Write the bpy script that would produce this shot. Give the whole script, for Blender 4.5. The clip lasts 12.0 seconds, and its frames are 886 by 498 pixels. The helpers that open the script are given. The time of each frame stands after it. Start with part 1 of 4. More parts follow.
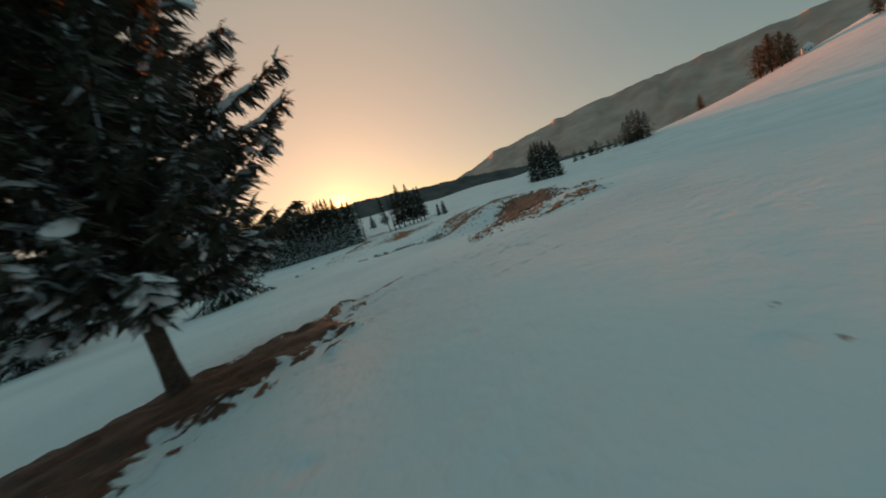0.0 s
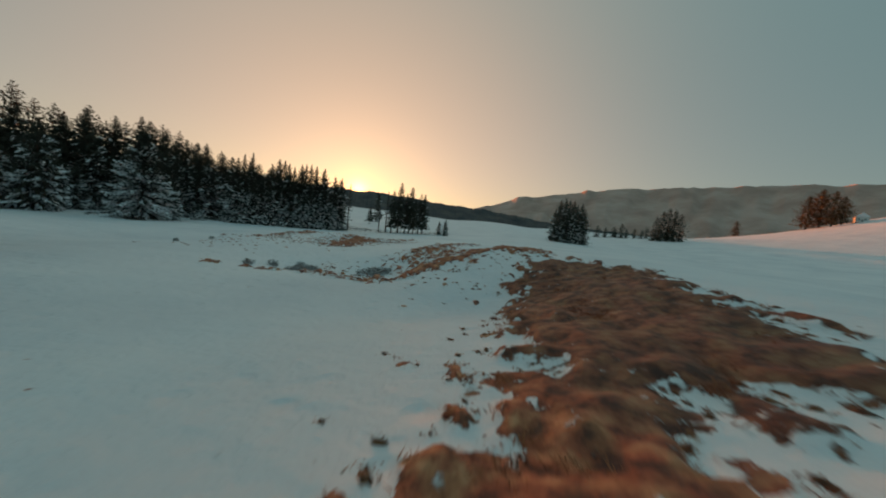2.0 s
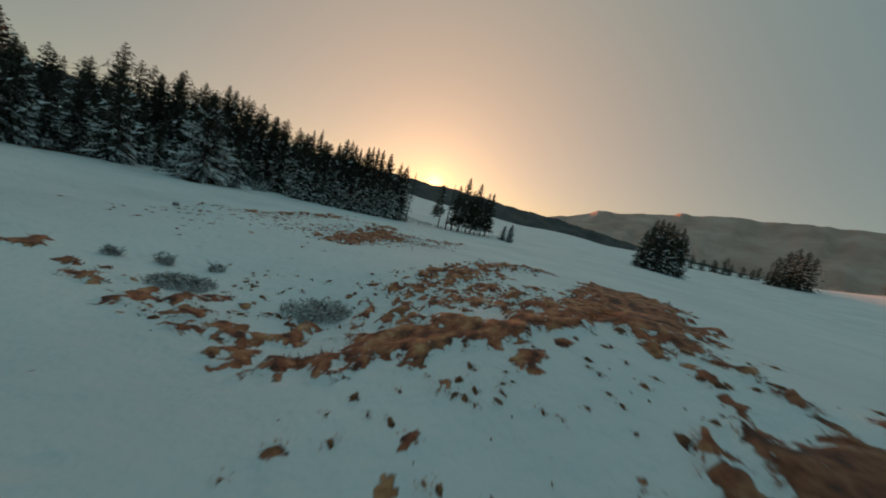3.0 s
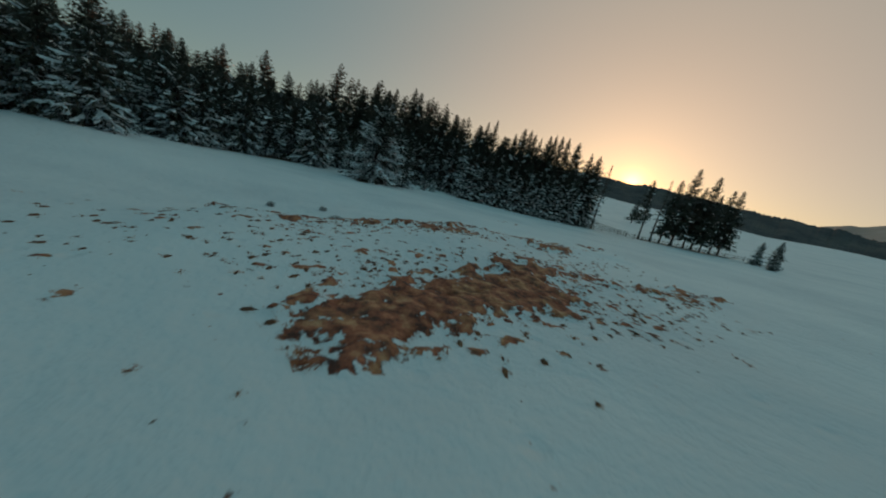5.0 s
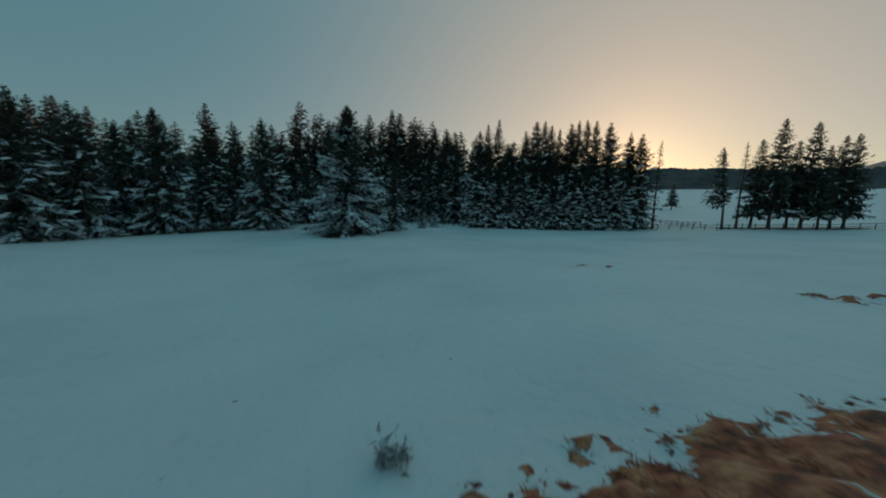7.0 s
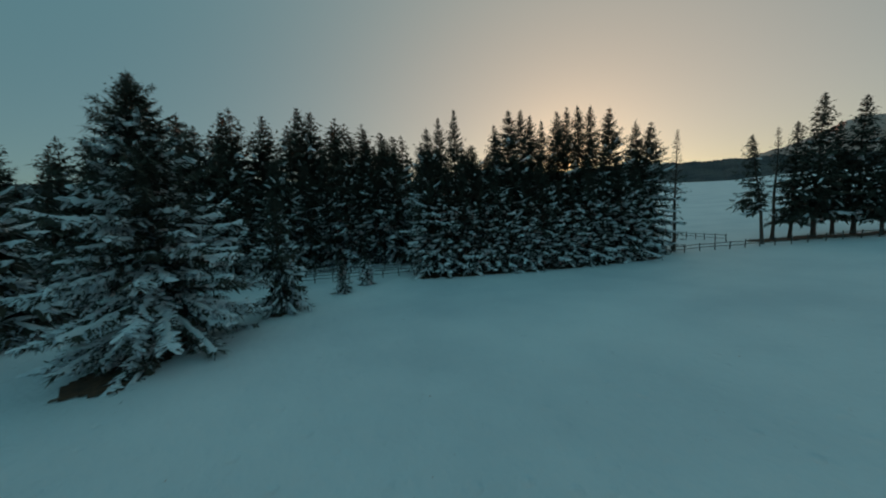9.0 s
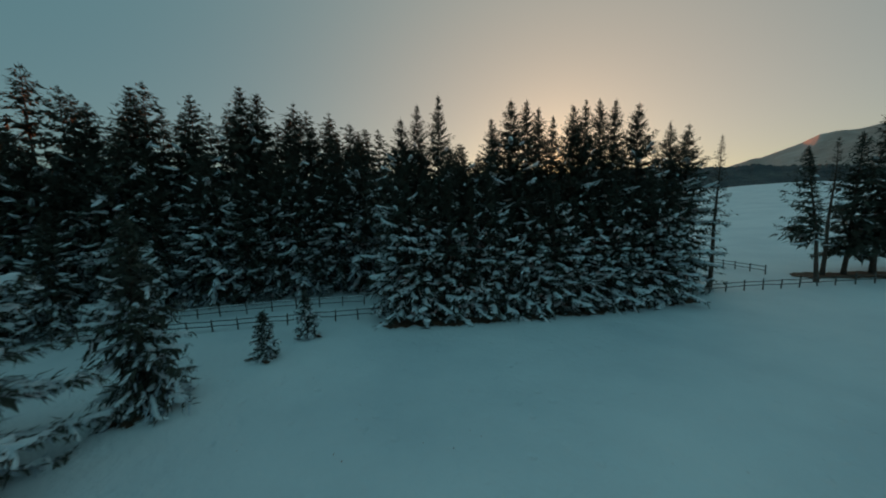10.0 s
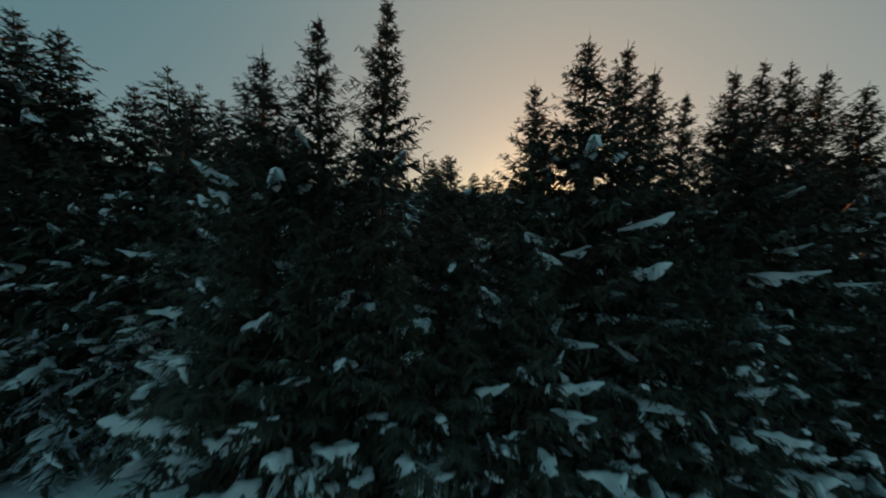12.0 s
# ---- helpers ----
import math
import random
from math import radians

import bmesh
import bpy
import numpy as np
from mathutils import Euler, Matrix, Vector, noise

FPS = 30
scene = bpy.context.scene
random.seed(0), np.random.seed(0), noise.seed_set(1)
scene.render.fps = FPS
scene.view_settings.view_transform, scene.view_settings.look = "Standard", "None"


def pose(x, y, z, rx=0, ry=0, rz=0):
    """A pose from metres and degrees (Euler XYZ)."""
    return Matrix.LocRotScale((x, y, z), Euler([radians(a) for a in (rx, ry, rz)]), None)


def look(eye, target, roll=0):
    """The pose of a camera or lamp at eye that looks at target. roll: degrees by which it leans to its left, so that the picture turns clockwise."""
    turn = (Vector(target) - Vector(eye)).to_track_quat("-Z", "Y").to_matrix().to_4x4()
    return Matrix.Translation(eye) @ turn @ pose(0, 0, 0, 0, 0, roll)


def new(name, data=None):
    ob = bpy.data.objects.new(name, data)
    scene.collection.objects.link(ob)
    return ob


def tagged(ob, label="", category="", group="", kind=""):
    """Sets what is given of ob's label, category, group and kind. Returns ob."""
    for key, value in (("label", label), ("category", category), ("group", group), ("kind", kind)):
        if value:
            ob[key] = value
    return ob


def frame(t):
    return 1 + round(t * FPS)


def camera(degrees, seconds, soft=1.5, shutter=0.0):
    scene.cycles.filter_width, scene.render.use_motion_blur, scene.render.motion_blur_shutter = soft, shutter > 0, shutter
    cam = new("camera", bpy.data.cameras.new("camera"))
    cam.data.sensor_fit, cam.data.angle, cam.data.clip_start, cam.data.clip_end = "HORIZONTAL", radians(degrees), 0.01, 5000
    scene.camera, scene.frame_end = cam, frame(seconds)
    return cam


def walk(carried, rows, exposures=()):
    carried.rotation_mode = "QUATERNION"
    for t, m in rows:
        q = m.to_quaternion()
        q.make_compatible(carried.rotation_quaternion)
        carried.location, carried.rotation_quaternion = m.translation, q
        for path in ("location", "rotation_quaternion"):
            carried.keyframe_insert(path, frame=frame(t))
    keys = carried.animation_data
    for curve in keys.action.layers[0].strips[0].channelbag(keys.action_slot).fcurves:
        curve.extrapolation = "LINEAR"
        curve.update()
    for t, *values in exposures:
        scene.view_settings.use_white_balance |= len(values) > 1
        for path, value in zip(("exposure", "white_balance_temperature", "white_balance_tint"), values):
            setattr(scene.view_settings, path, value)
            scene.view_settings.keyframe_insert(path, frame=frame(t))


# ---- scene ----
# ---- camera and its way ----
cam = camera(107.4, 12.0, soft=1.9, shutter=0.2)

PATH = [
    (0, (0.009, -9.548, 4.547), (-0.202, -7.574, 4.308), -15.6),
    (0.5, (-0.02, -4.547, 4.217), (-0.135, -2.561, 4.015), -10.4),
    (1, (0.222, -0.521, 3.919), (0.169, 1.472, 3.762), -4.7),
    (1.5, (0.491, 3.606, 4.133), (0.413, 5.601, 4.013), 1.1),
    (2, (0.966, 8.31, 4.419), (0.781, 10.298, 4.301), 6.5),
    (2.5, (1.115, 13.62, 4.636), (0.757, 15.583, 4.497), 10.95),
    (3, (0.782, 18.295, 4.911), (0.217, 20.203, 4.719), 14.4),
    (3.5, (0.139, 21.861, 5.093), (-0.659, 23.676, 4.832), 15.5),
    (3.7, (-0.328, 23.117, 5.157), (-1.195, 24.894, 4.856), 16.1),
    (5.3, (-7.012, 33.472, 5.145), (-8.517, 34.708, 4.689), 13.2),
    (5.5, (-8.337, 34.705, 5.104), (-9.878, 35.897, 4.652), 12.4),
    (6, (-11.739, 37.474, 5.0), (-13.313, 38.635, 4.582), 9.4),
    (6.5, (-15.125, 40.401, 4.76), (-16.69, 41.59, 4.392), 5.1),
    (7, (-18.707, 43.255, 4.803), (-20.226, 44.522, 4.502), 1.5),
    (7.2, (-19.901, 44.285, 4.984), (-21.395, 45.585, 4.708), 0.8),
    (8.8, (-31.804, 56.044, 7.292), (-33.155, 57.497, 7.039), -3.4),
    (9, (-33.099, 57.54, 7.449), (-34.433, 59.01, 7.205), -3.1),
    (9.5, (-36.109, 61.427, 8.364), (-37.406, 62.927, 8.104), -1.9),
    (10, (-38.987, 65.308, 9.372), (-40.252, 66.834, 9.107), -1.2),
    (10.5, (-41.926, 69.139, 9.94), (-43.158, 70.699, 9.721), 0.4),
    (11, (-44.616, 72.963, 10.468), (-45.833, 74.54, 10.292), 2.0),
    (11.5, (-47.37, 76.947, 10.901), (-48.58, 78.534, 10.758), 3.0),
    (12, (-50.008, 80.564, 12.4), (-51.208, 82.153, 12.218), 2.3),
]
walk(cam, [(t, look(eye, target, roll)) for t, eye, target, roll in PATH],
     [(0.0, 0.12, 8500, 18), (1.5, 0.18, 8600, 18), (2.5, 0.08, 8500, 18), (3.5, 0.0, 8400, 18), (5.5, -0.05, 7350, 8), (7.0, -0.08, 6700, 3), (9.0, -0.07, 6750, 2), (12.0, -0.12, 7050, 5)])

# ---- sky and sun ----
SUN_AZ, SUN_EL = -20.8, 4.7
sun_dir = Vector((math.sin(radians(SUN_AZ)) * math.cos(radians(SUN_EL)), math.cos(radians(SUN_AZ)) * math.cos(radians(SUN_EL)), math.sin(radians(SUN_EL))))
world = bpy.data.worlds.new("evening_sky")
scene.world = world
world.use_nodes = True
wn, wl = world.node_tree.nodes, world.node_tree.links
wn.clear()
sky = wn.new("ShaderNodeTexSky")
sky.sky_type = "NISHITA"
sky.sun_disc = False
sky.sun_elevation, sky.sun_rotation = radians(SUN_EL), radians(SUN_AZ % 360)
sky.altitude, sky.air_density, sky.dust_density, sky.ozone_density = 900, 1.0, 0.6, 2.5
sky_bg = wn.new("ShaderNodeBackground")
sky_bg.inputs["Strength"].default_value = 0.05
wl.new(sky.outputs["Color"], sky_bg.inputs["Color"])
# the bright haze round the low sun
coord = wn.new("ShaderNodeTexCoord")
dot = wn.new("ShaderNodeVectorMath")
dot.operation = "DOT_PRODUCT"
dot.inputs[1].default_value = (sun_dir + Vector((0, 0, 0.007))).normalized()
wl.new(coord.outputs["Generated"], dot.inputs[0])


def glow(power, strength, color):
    clip = wn.new("ShaderNodeMath")
    clip.operation = "MAXIMUM"
    clip.inputs[1].default_value = 0.0
    wl.new(dot.outputs["Value"], clip.inputs[0])
    p = wn.new("ShaderNodeMath")
    p.operation = "POWER"
    p.inputs[1].default_value = power
    wl.new(clip.outputs[0], p.inputs[0])
    m = wn.new("ShaderNodeMath")
    m.operation = "MULTIPLY"
    m.inputs[1].default_value = strength
    wl.new(p.outputs[0], m.inputs[0])
    b = wn.new("ShaderNodeBackground")
    b.inputs["Color"].default_value = (*color, 1)
    wl.new(m.outputs[0], b.inputs["Strength"])
    return b.outputs[0]


def scalar(operation, a, b):
    """One Math node on sockets or numbers."""
    node = wn.new("ShaderNodeMath")
    node.operation = operation
    for slot, value in zip(node.inputs, (a, b)):
        if isinstance(value, (int, float)):
            slot.default_value = value
        else:
            wl.new(value, slot)
    return node.outputs[0]


def horizon_band(power, strength, color):
    """Warm light low over the horizon, strongest on the sun's side."""
    xyz = wn.new("ShaderNodeSeparateXYZ")
    wl.new(coord.outputs["Generated"], xyz.inputs[0])
    low = scalar("POWER", scalar("MAXIMUM", scalar("SUBTRACT", 1.0, scalar("ABSOLUTE", xyz.outputs["Z"], 0.0)), 0.0), power)
    near = scalar("POWER", scalar("MULTIPLY_ADD", dot.outputs["Value"], 0.5), 2.0)
    near.node.inputs[0].links[0].from_node.inputs[2].default_value = 0.5
    b = wn.new("ShaderNodeBackground")
    b.inputs["Color"].default_value = (*color, 1)
    wl.new(scalar("MULTIPLY", scalar("MULTIPLY", low, near), strength), b.inputs["Strength"])
    return b.outputs[0]


def zenith(strength, color):
    """The deeper blue overhead."""
    xyz = wn.new("ShaderNodeSeparateXYZ")
    wl.new(coord.outputs["Generated"], xyz.inputs[0])
    high = scalar("POWER", scalar("MAXIMUM", xyz.outputs["Z"], 0.0), 2.0)
    b = wn.new("ShaderNodeBackground")
    b.inputs["Color"].default_value = (*color, 1)
    wl.new(scalar("MULTIPLY", high, strength), b.inputs["Strength"])
    return b.outputs[0]


total = sky_bg.outputs[0]
for extra in (glow(0.0, 0.160, (0.44, 0.93, 1.04)), zenith(0.12, (0.18, 0.84, 1.08)), glow(4, 0.38, (1.0, 0.49, 0.17)), glow(9, 0.06, (1.0, 0.45, 0.12)), glow(60, 0.16, (1.0, 0.40, 0.1)), glow(500, 0.40, (1.0, 0.40, 0.1)), glow(4000, 2.6, (1.0, 0.50, 0.17)), horizon_band(4.0, 0.15, (1.0, 0.52, 0.22))):
    add = wn.new("ShaderNodeAddShader")
    wl.new(total, add.inputs[0])
    wl.new(extra, add.inputs[1])
    total = add.outputs[0]
out = wn.new("ShaderNodeOutputWorld")
wl.new(total, out.inputs["Surface"])

sun = new("sun", bpy.data.lights.new("sun", "SUN"))
sun.data.energy, sun.data.angle, sun.data.color = 5.0, radians(0.6), (1.0, 0.25, 0.06)
sun.matrix_world = look(sun_dir * 100, (0, 0, 0))

# ---- materials ----


def material(name, rough=0.8, metal=0.0):
    m = bpy.data.materials.new(name)
    m.use_nodes = True
    b = m.node_tree.nodes["Principled BSDF"]
    b.inputs["Roughness"].default_value, b.inputs["Metallic"].default_value = rough, metal
    return m, m.node_tree.nodes, m.node_tree.links, b


def ramp(nodes, stops):
    r = nodes.new("ShaderNodeValToRGB")
    r.color_ramp.elements[0].position, r.color_ramp.elements[0].color = stops[0][0], (*stops[0][1], 1)
    r.color_ramp.elements[1].position, r.color_ramp.elements[1].color = stops[-1][0], (*stops[-1][1], 1)
    for pos, col in stops[1:-1]:
        r.color_ramp.elements.new(pos).color = (*col, 1)
    return r


def noise_node(nodes, links, scale, detail=4.0, coords="Object", rough=0.55):
    c = nodes.new("ShaderNodeTexCoord")
    n = nodes.new("ShaderNodeTexNoise")
    n.inputs["Scale"].default_value, n.inputs["Detail"].default_value, n.inputs["Roughness"].default_value = scale, detail, rough
    links.new(c.outputs[coords], n.inputs["Vector"])
    return n


def bump(nodes, links, bsdf, height, strength, distance):
    b = nodes.new("ShaderNodeBump")
    b.inputs["Strength"].default_value, b.inputs["Distance"].default_value = strength, distance
    links.new(height, b.inputs["Height"])
    links.new(b.outputs[0], bsdf.inputs["Normal"])
    return b


def varied(name, stops, scale, rough=0.85, bump_scale=0.0, bump_distance=0.02, coords="Object", by_object=0.0):
    m, n, l, b = material(name, rough)
    t = noise_node(n, l, scale, 6, coords)
    r = ramp(n, stops)
    l.new(t.outputs["Fac"], r.inputs[0])
    col = r.outputs[0]
    if by_object:
        info = n.new("ShaderNodeObjectInfo")
        hsv = n.new("ShaderNodeHueSaturation")
        rng = n.new("ShaderNodeMapRange")
        rng.inputs["To Min"].default_value, rng.inputs["To Max"].default_value = 1 - by_object, 1 + by_object
        l.new(info.outputs["Random"], rng.inputs["Value"])
        l.new(rng.outputs[0], hsv.inputs["Value"])
        l.new(col, hsv.inputs["Color"])
        col = hsv.outputs[0]
    l.new(col, b.inputs["Base Color"])
    if bump_scale:
        t2 = noise_node(n, l, bump_scale, 5, coords)
        bump(n, l, b, t2.outputs["Fac"], 0.8, bump_distance)
    return m




def needle_material(name, frost, up_to=8.0):
    """Dark spruce needles; low in the crown many sprays are frosted white."""
    m, n, l, s = material(name, 0.7)
    t = noise_node(n, l, 1.7, 6)
    r = ramp(n, [(0.25, (0.036, 0.036, 0.026)), (0.6, (0.062, 0.064, 0.044)), (0.85, (0.10, 0.095, 0.06))])
    l.new(t.outputs["Fac"], r.inputs[0])
    g = n.new("ShaderNodeNewGeometry")
    c = n.new("ShaderNodeTexCoord")
    xyz = n.new("ShaderNodeSeparateXYZ")
    l.new(c.outputs["Object"], xyz.inputs[0])
    p = n.new("ShaderNodeMapRange")
    p.inputs["From Min"].default_value, p.inputs["From Max"].default_value = 0.0, up_to
    p.inputs["To Min"].default_value, p.inputs["To Max"].default_value = frost, 0.0
    l.new(xyz.outputs["Z"], p.inputs["Value"])
    big = noise_node(n, l, 0.5, 3)
    k = n.new("ShaderNodeMath")
    k.operation = "MULTIPLY"
    l.new(p.outputs[0], k.inputs[0])
    sc = n.new("ShaderNodeMapRange")
    sc.inputs["From Min"].default_value, sc.inputs["From Max"].default_value = 0.35, 0.65
    sc.inputs["To Min"].default_value, sc.inputs["To Max"].default_value = 0.25, 1.5
    l.new(big.outputs["Fac"], sc.inputs["Value"])
    l.new(sc.outputs[0], k.inputs[1])
    less = n.new("ShaderNodeMath")
    less.operation = "LESS_THAN"
    l.new(g.outputs["Random Per Island"], less.inputs[0])
    l.new(k.outputs[0], less.inputs[1])
    mixer = n.new("ShaderNodeMix")
    mixer.data_type = "RGBA"
    l.new(less.outputs[0], mixer.inputs["Factor"])
    l.new(r.outputs[0], mixer.inputs["A"])
    mixer.inputs["B"].default_value = (0.50, 0.54, 0.60, 1)
    l.new(mixer.outputs["Result"], s.inputs["Base Color"])
    return m


NEEDLE = needle_material("frosted_spruce_needles", 0.17, 8.5)
NEEDLE_WHITE = needle_material("snow_dusted_spruce_needles", 0.30, 10.0)
NEEDLE_DARK = needle_material("dark_spruce_needles", 0.12, 6.0)
NEEDLE_PLAIN = needle_material("spruce_needles", 0.07)
NEEDLE_NEAR = needle_material("rime_tipped_spruce_needles", 0.13, 16.0)
LARCH = varied("bare_twigs", [(0.3, (0.05, 0.035, 0.025)), (0.75, (0.10, 0.075, 0.05))], 2.0, 0.85)
BARK = varied("spruce_bark", [(0.25, (0.045, 0.03, 0.022)), (0.55, (0.10, 0.065, 0.05)), (0.8, (0.17, 0.12, 0.095))], 7.0, 0.9, 14.0, 0.03)
SNOW_LOAD = varied("snow_on_branches", [(0.3, (0.70, 0.74, 0.78)), (0.7, (0.84, 0.86, 0.88))], 3.0, 0.6, 9.0, 0.03)
FENCE_WOOD = varied("weathered_fence_wood", [(0.3, (0.05, 0.045, 0.042)), (0.55, (0.11, 0.10, 0.09)), (0.8, (0.19, 0.17, 0.15))], 9.0, 0.9, 30.0, 0.01)
GRASS = varied("dry_grass", [(0.36, (0.20, 0.052, 0.026)), (0.46, (0.34, 0.10, 0.046)), (0.56, (0.48, 0.17, 0.08)), (0.68, (0.62, 0.29, 0.15))], 2.2, 0.9)
WALL_WHITE = varied("white_render", [(0.3, (0.62, 0.6, 0.57)), (0.7, (0.78, 0.77, 0.74))], 0.8, 0.85, 8.0, 0.01)
DARK_GLASS = varied("window_glass", [(0.3, (0.03, 0.035, 0.04)), (0.7, (0.05, 0.055, 0.06))], 2.0, 0.12)
WOODED = varied("wooded_slope", [(0.3, (0.035, 0.042, 0.05)), (0.5, (0.06, 0.065, 0.07)), (0.7, (0.10, 0.095, 0.09))], 0.02, 0.95, 0.05, 6.0)
# distance haze is painted into this pale reddish base colour
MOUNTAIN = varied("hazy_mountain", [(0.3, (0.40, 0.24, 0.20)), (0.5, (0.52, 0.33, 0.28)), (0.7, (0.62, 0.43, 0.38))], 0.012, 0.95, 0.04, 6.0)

# snow meadow: snow, with dry grass where the attribute "grass" says so
GROUND, gn, gl, gb = material("snowy_meadow", 0.7)
snow_big = noise_node(gn, gl, 0.11, 5)
snow_col = ramp(gn, [(0.3, (0.66, 0.70, 0.74)), (0.5, (0.76, 0.79, 0.82)), (0.7, (0.83, 0.85, 0.87))])
gl.new(snow_big.outputs["Fac"], snow_col.inputs[0])
turf = noise_node(gn, gl, 3.4, 7, rough=0.58)
# the darkest rust stop paints in shade for the gaps between tussocks
rust_col = ramp(gn, [(0.38, (0.09, 0.021, 0.013)), (0.46, (0.28, 0.064, 0.031)), (0.54, (0.43, 0.115, 0.055)), (0.64, (0.58, 0.22, 0.11))])
straw_col = ramp(gn, [(0.36, (0.17, 0.055, 0.026)), (0.46, (0.36, 0.122, 0.054)), (0.54, (0.51, 0.205, 0.095)), (0.66, (0.64, 0.35, 0.19))])
gl.new(turf.outputs["Fac"], rust_col.inputs[0])
gl.new(turf.outputs["Fac"], straw_col.inputs[0])
tussock = noise_node(gn, gl, 1.6, 4, rough=0.6)
tussock_cut = gn.new("ShaderNodeMapRange")
tussock_cut.inputs["From Min"].default_value, tussock_cut.inputs["From Max"].default_value = 0.49, 0.63
gl.new(tussock.outputs["Fac"], tussock_cut.inputs["Value"])
turf_col = gn.new("ShaderNodeMix")
turf_col.data_type = "RGBA"
gl.new(tussock_cut.outputs[0], turf_col.inputs["Factor"])
gl.new(rust_col.outputs[0], turf_col.inputs["A"])
gl.new(straw_col.outputs[0], turf_col.inputs["B"])
litter = gn.new("ShaderNodeAttribute")
litter.attribute_name = "litter"
turf_mix = gn.new("ShaderNodeMix")
turf_mix.data_type = "RGBA"
litter_col = ramp(gn, [(0.3, (0.0505, 0.0177, 0.0116)), (0.55, (0.112, 0.0368, 0.0217)), (0.8, (0.191, 0.0626, 0.0325))])
gl.new(turf.outputs["Fac"], litter_col.inputs[0])
gl.new(litter.outputs["Fac"], turf_mix.inputs["Factor"])
gl.new(turf_col.outputs["Result"], turf_mix.inputs["A"])
gl.new(litter_col.outputs[0], turf_mix.inputs["B"])
attr = gn.new("ShaderNodeAttribute")
attr.attribute_name = "grass"
ragged = noise_node(gn, gl, 4.2, 5, rough=0.55)
edge = gn.new("ShaderNodeMath")
edge.operation = "MULTIPLY_ADD"
edge.inputs[1].default_value, edge.inputs[2].default_value = 2.0, -1.0
gl.new(ragged.outputs["Fac"], edge.inputs[0])
sumn = gn.new("ShaderNodeMath")
gl.new(attr.outputs["Fac"], sumn.inputs[0])
gl.new(edge.outputs[0], sumn.inputs[1])
cut = gn.new("ShaderNodeMapRange")
cut.interpolation_type = "SMOOTHSTEP"
cut.inputs["From Min"].default_value, cut.inputs["From Max"].default_value = 0.42, 0.56
gl.new(sumn.outputs[0], cut.inputs["Value"])
mix = gn.new("ShaderNodeMix")
mix.data_type = "RGBA"
gl.new(cut.outputs[0], mix.inputs["Factor"])
gl.new(snow_col.outputs[0], mix.inputs["A"])
gl.new(turf_mix.outputs["Result"], mix.inputs["B"])
gl.new(mix.outputs["Result"], gb.inputs["Base Color"])
fine = noise_node(gn, gl, 2.2, 8, rough=0.6)
melt = gn.new("ShaderNodeMath")
melt.operation = "MULTIPLY_ADD"
melt.inputs[1].default_value = -0.7
gl.new(cut.outputs[0], melt.inputs[0])
gl.new(fine.outputs["Fac"], melt.inputs[2])
dents = gn.new("ShaderNodeTexVoronoi")
dents.inputs["Scale"].default_value = 0.9
gc = gn.new("ShaderNodeTexCoord")
gl.new(gc.outputs["Object"], dents.inputs["Vector"])
dip = gn.new("ShaderNodeMapRange")
dip.inputs["From Min"].default_value, dip.inputs["From Max"].default_value = 0.06, 0.20
dip.inputs["To Min"].default_value, dip.inputs["To Max"].default_value = -0.55, 0.0
gl.new(dents.outputs["Distance"], dip.inputs["Value"])
drift = noise_node(gn, gl, 0.45, 5, rough=0.6)
relief = gn.new("ShaderNodeMath")
gl.new(melt.outputs[0], relief.inputs[0])
gl.new(dip.outputs[0], relief.inputs[1])
relief2 = gn.new("ShaderNodeMath")
relief2.operation = "MULTIPLY_ADD"
relief2.inputs[1].default_value = 2.2
gl.new(drift.outputs["Fac"], relief2.inputs[0])
gl.new(relief.outputs[0], relief2.inputs[2])
bump(gn, gl, gb, relief2.outputs[0], 0.7, 0.15)

# ---- helpers for meshes ----
_noise_seed = np.random.RandomState(7)
LATTICE = _noise_seed.rand(256, 256)


def smooth_noise(x, y, scale):
    """Value noise from 0 to 1, scale in metres."""
    x, y = np.asarray(x, float) / scale + 512, np.asarray(y, float) / scale + 512
    i, j = np.floor(x).astype(int), np.floor(y).astype(int)
    u, v = x - i, y - j
    u, v = u * u * (3 - 2 * u), v * v * (3 - 2 * v)
    g = lambda a, b: LATTICE[a % 256, b % 256]
    return (g(i, j) * (1 - u) + g(i + 1, j) * u) * (1 - v) + (g(i, j + 1) * (1 - u) + g(i + 1, j + 1) * u) * v


def mesh_from(name, verts, tris, mat, smooth=False):
    """A mesh from an array of places and an array of triangles or quads."""
    verts, tris = np.asarray(verts, np.float32), np.asarray(tris, np.int32)
    k = tris.shape[1]
    me = bpy.data.meshes.new(name)
    me.vertices.add(len(verts))
    me.vertices.foreach_set("co", verts.ravel())
    me.loops.add(tris.size)
    me.loops.foreach_set("vertex_index", tris.ravel())
    me.polygons.add(len(tris))
    me.polygons.foreach_set("loop_start", np.arange(0, tris.size, k, dtype=np.int32))
    me.update(calc_edges=True)
    me.materials.append(mat)
    if smooth:
        me.polygons.foreach_set("use_smooth", np.ones(len(tris), bool))
    me.validate()
    return me


def child(name, me, parent, label=""):
    ob = new(name, me)
    ob.parent = parent
    return tagged(ob, label)


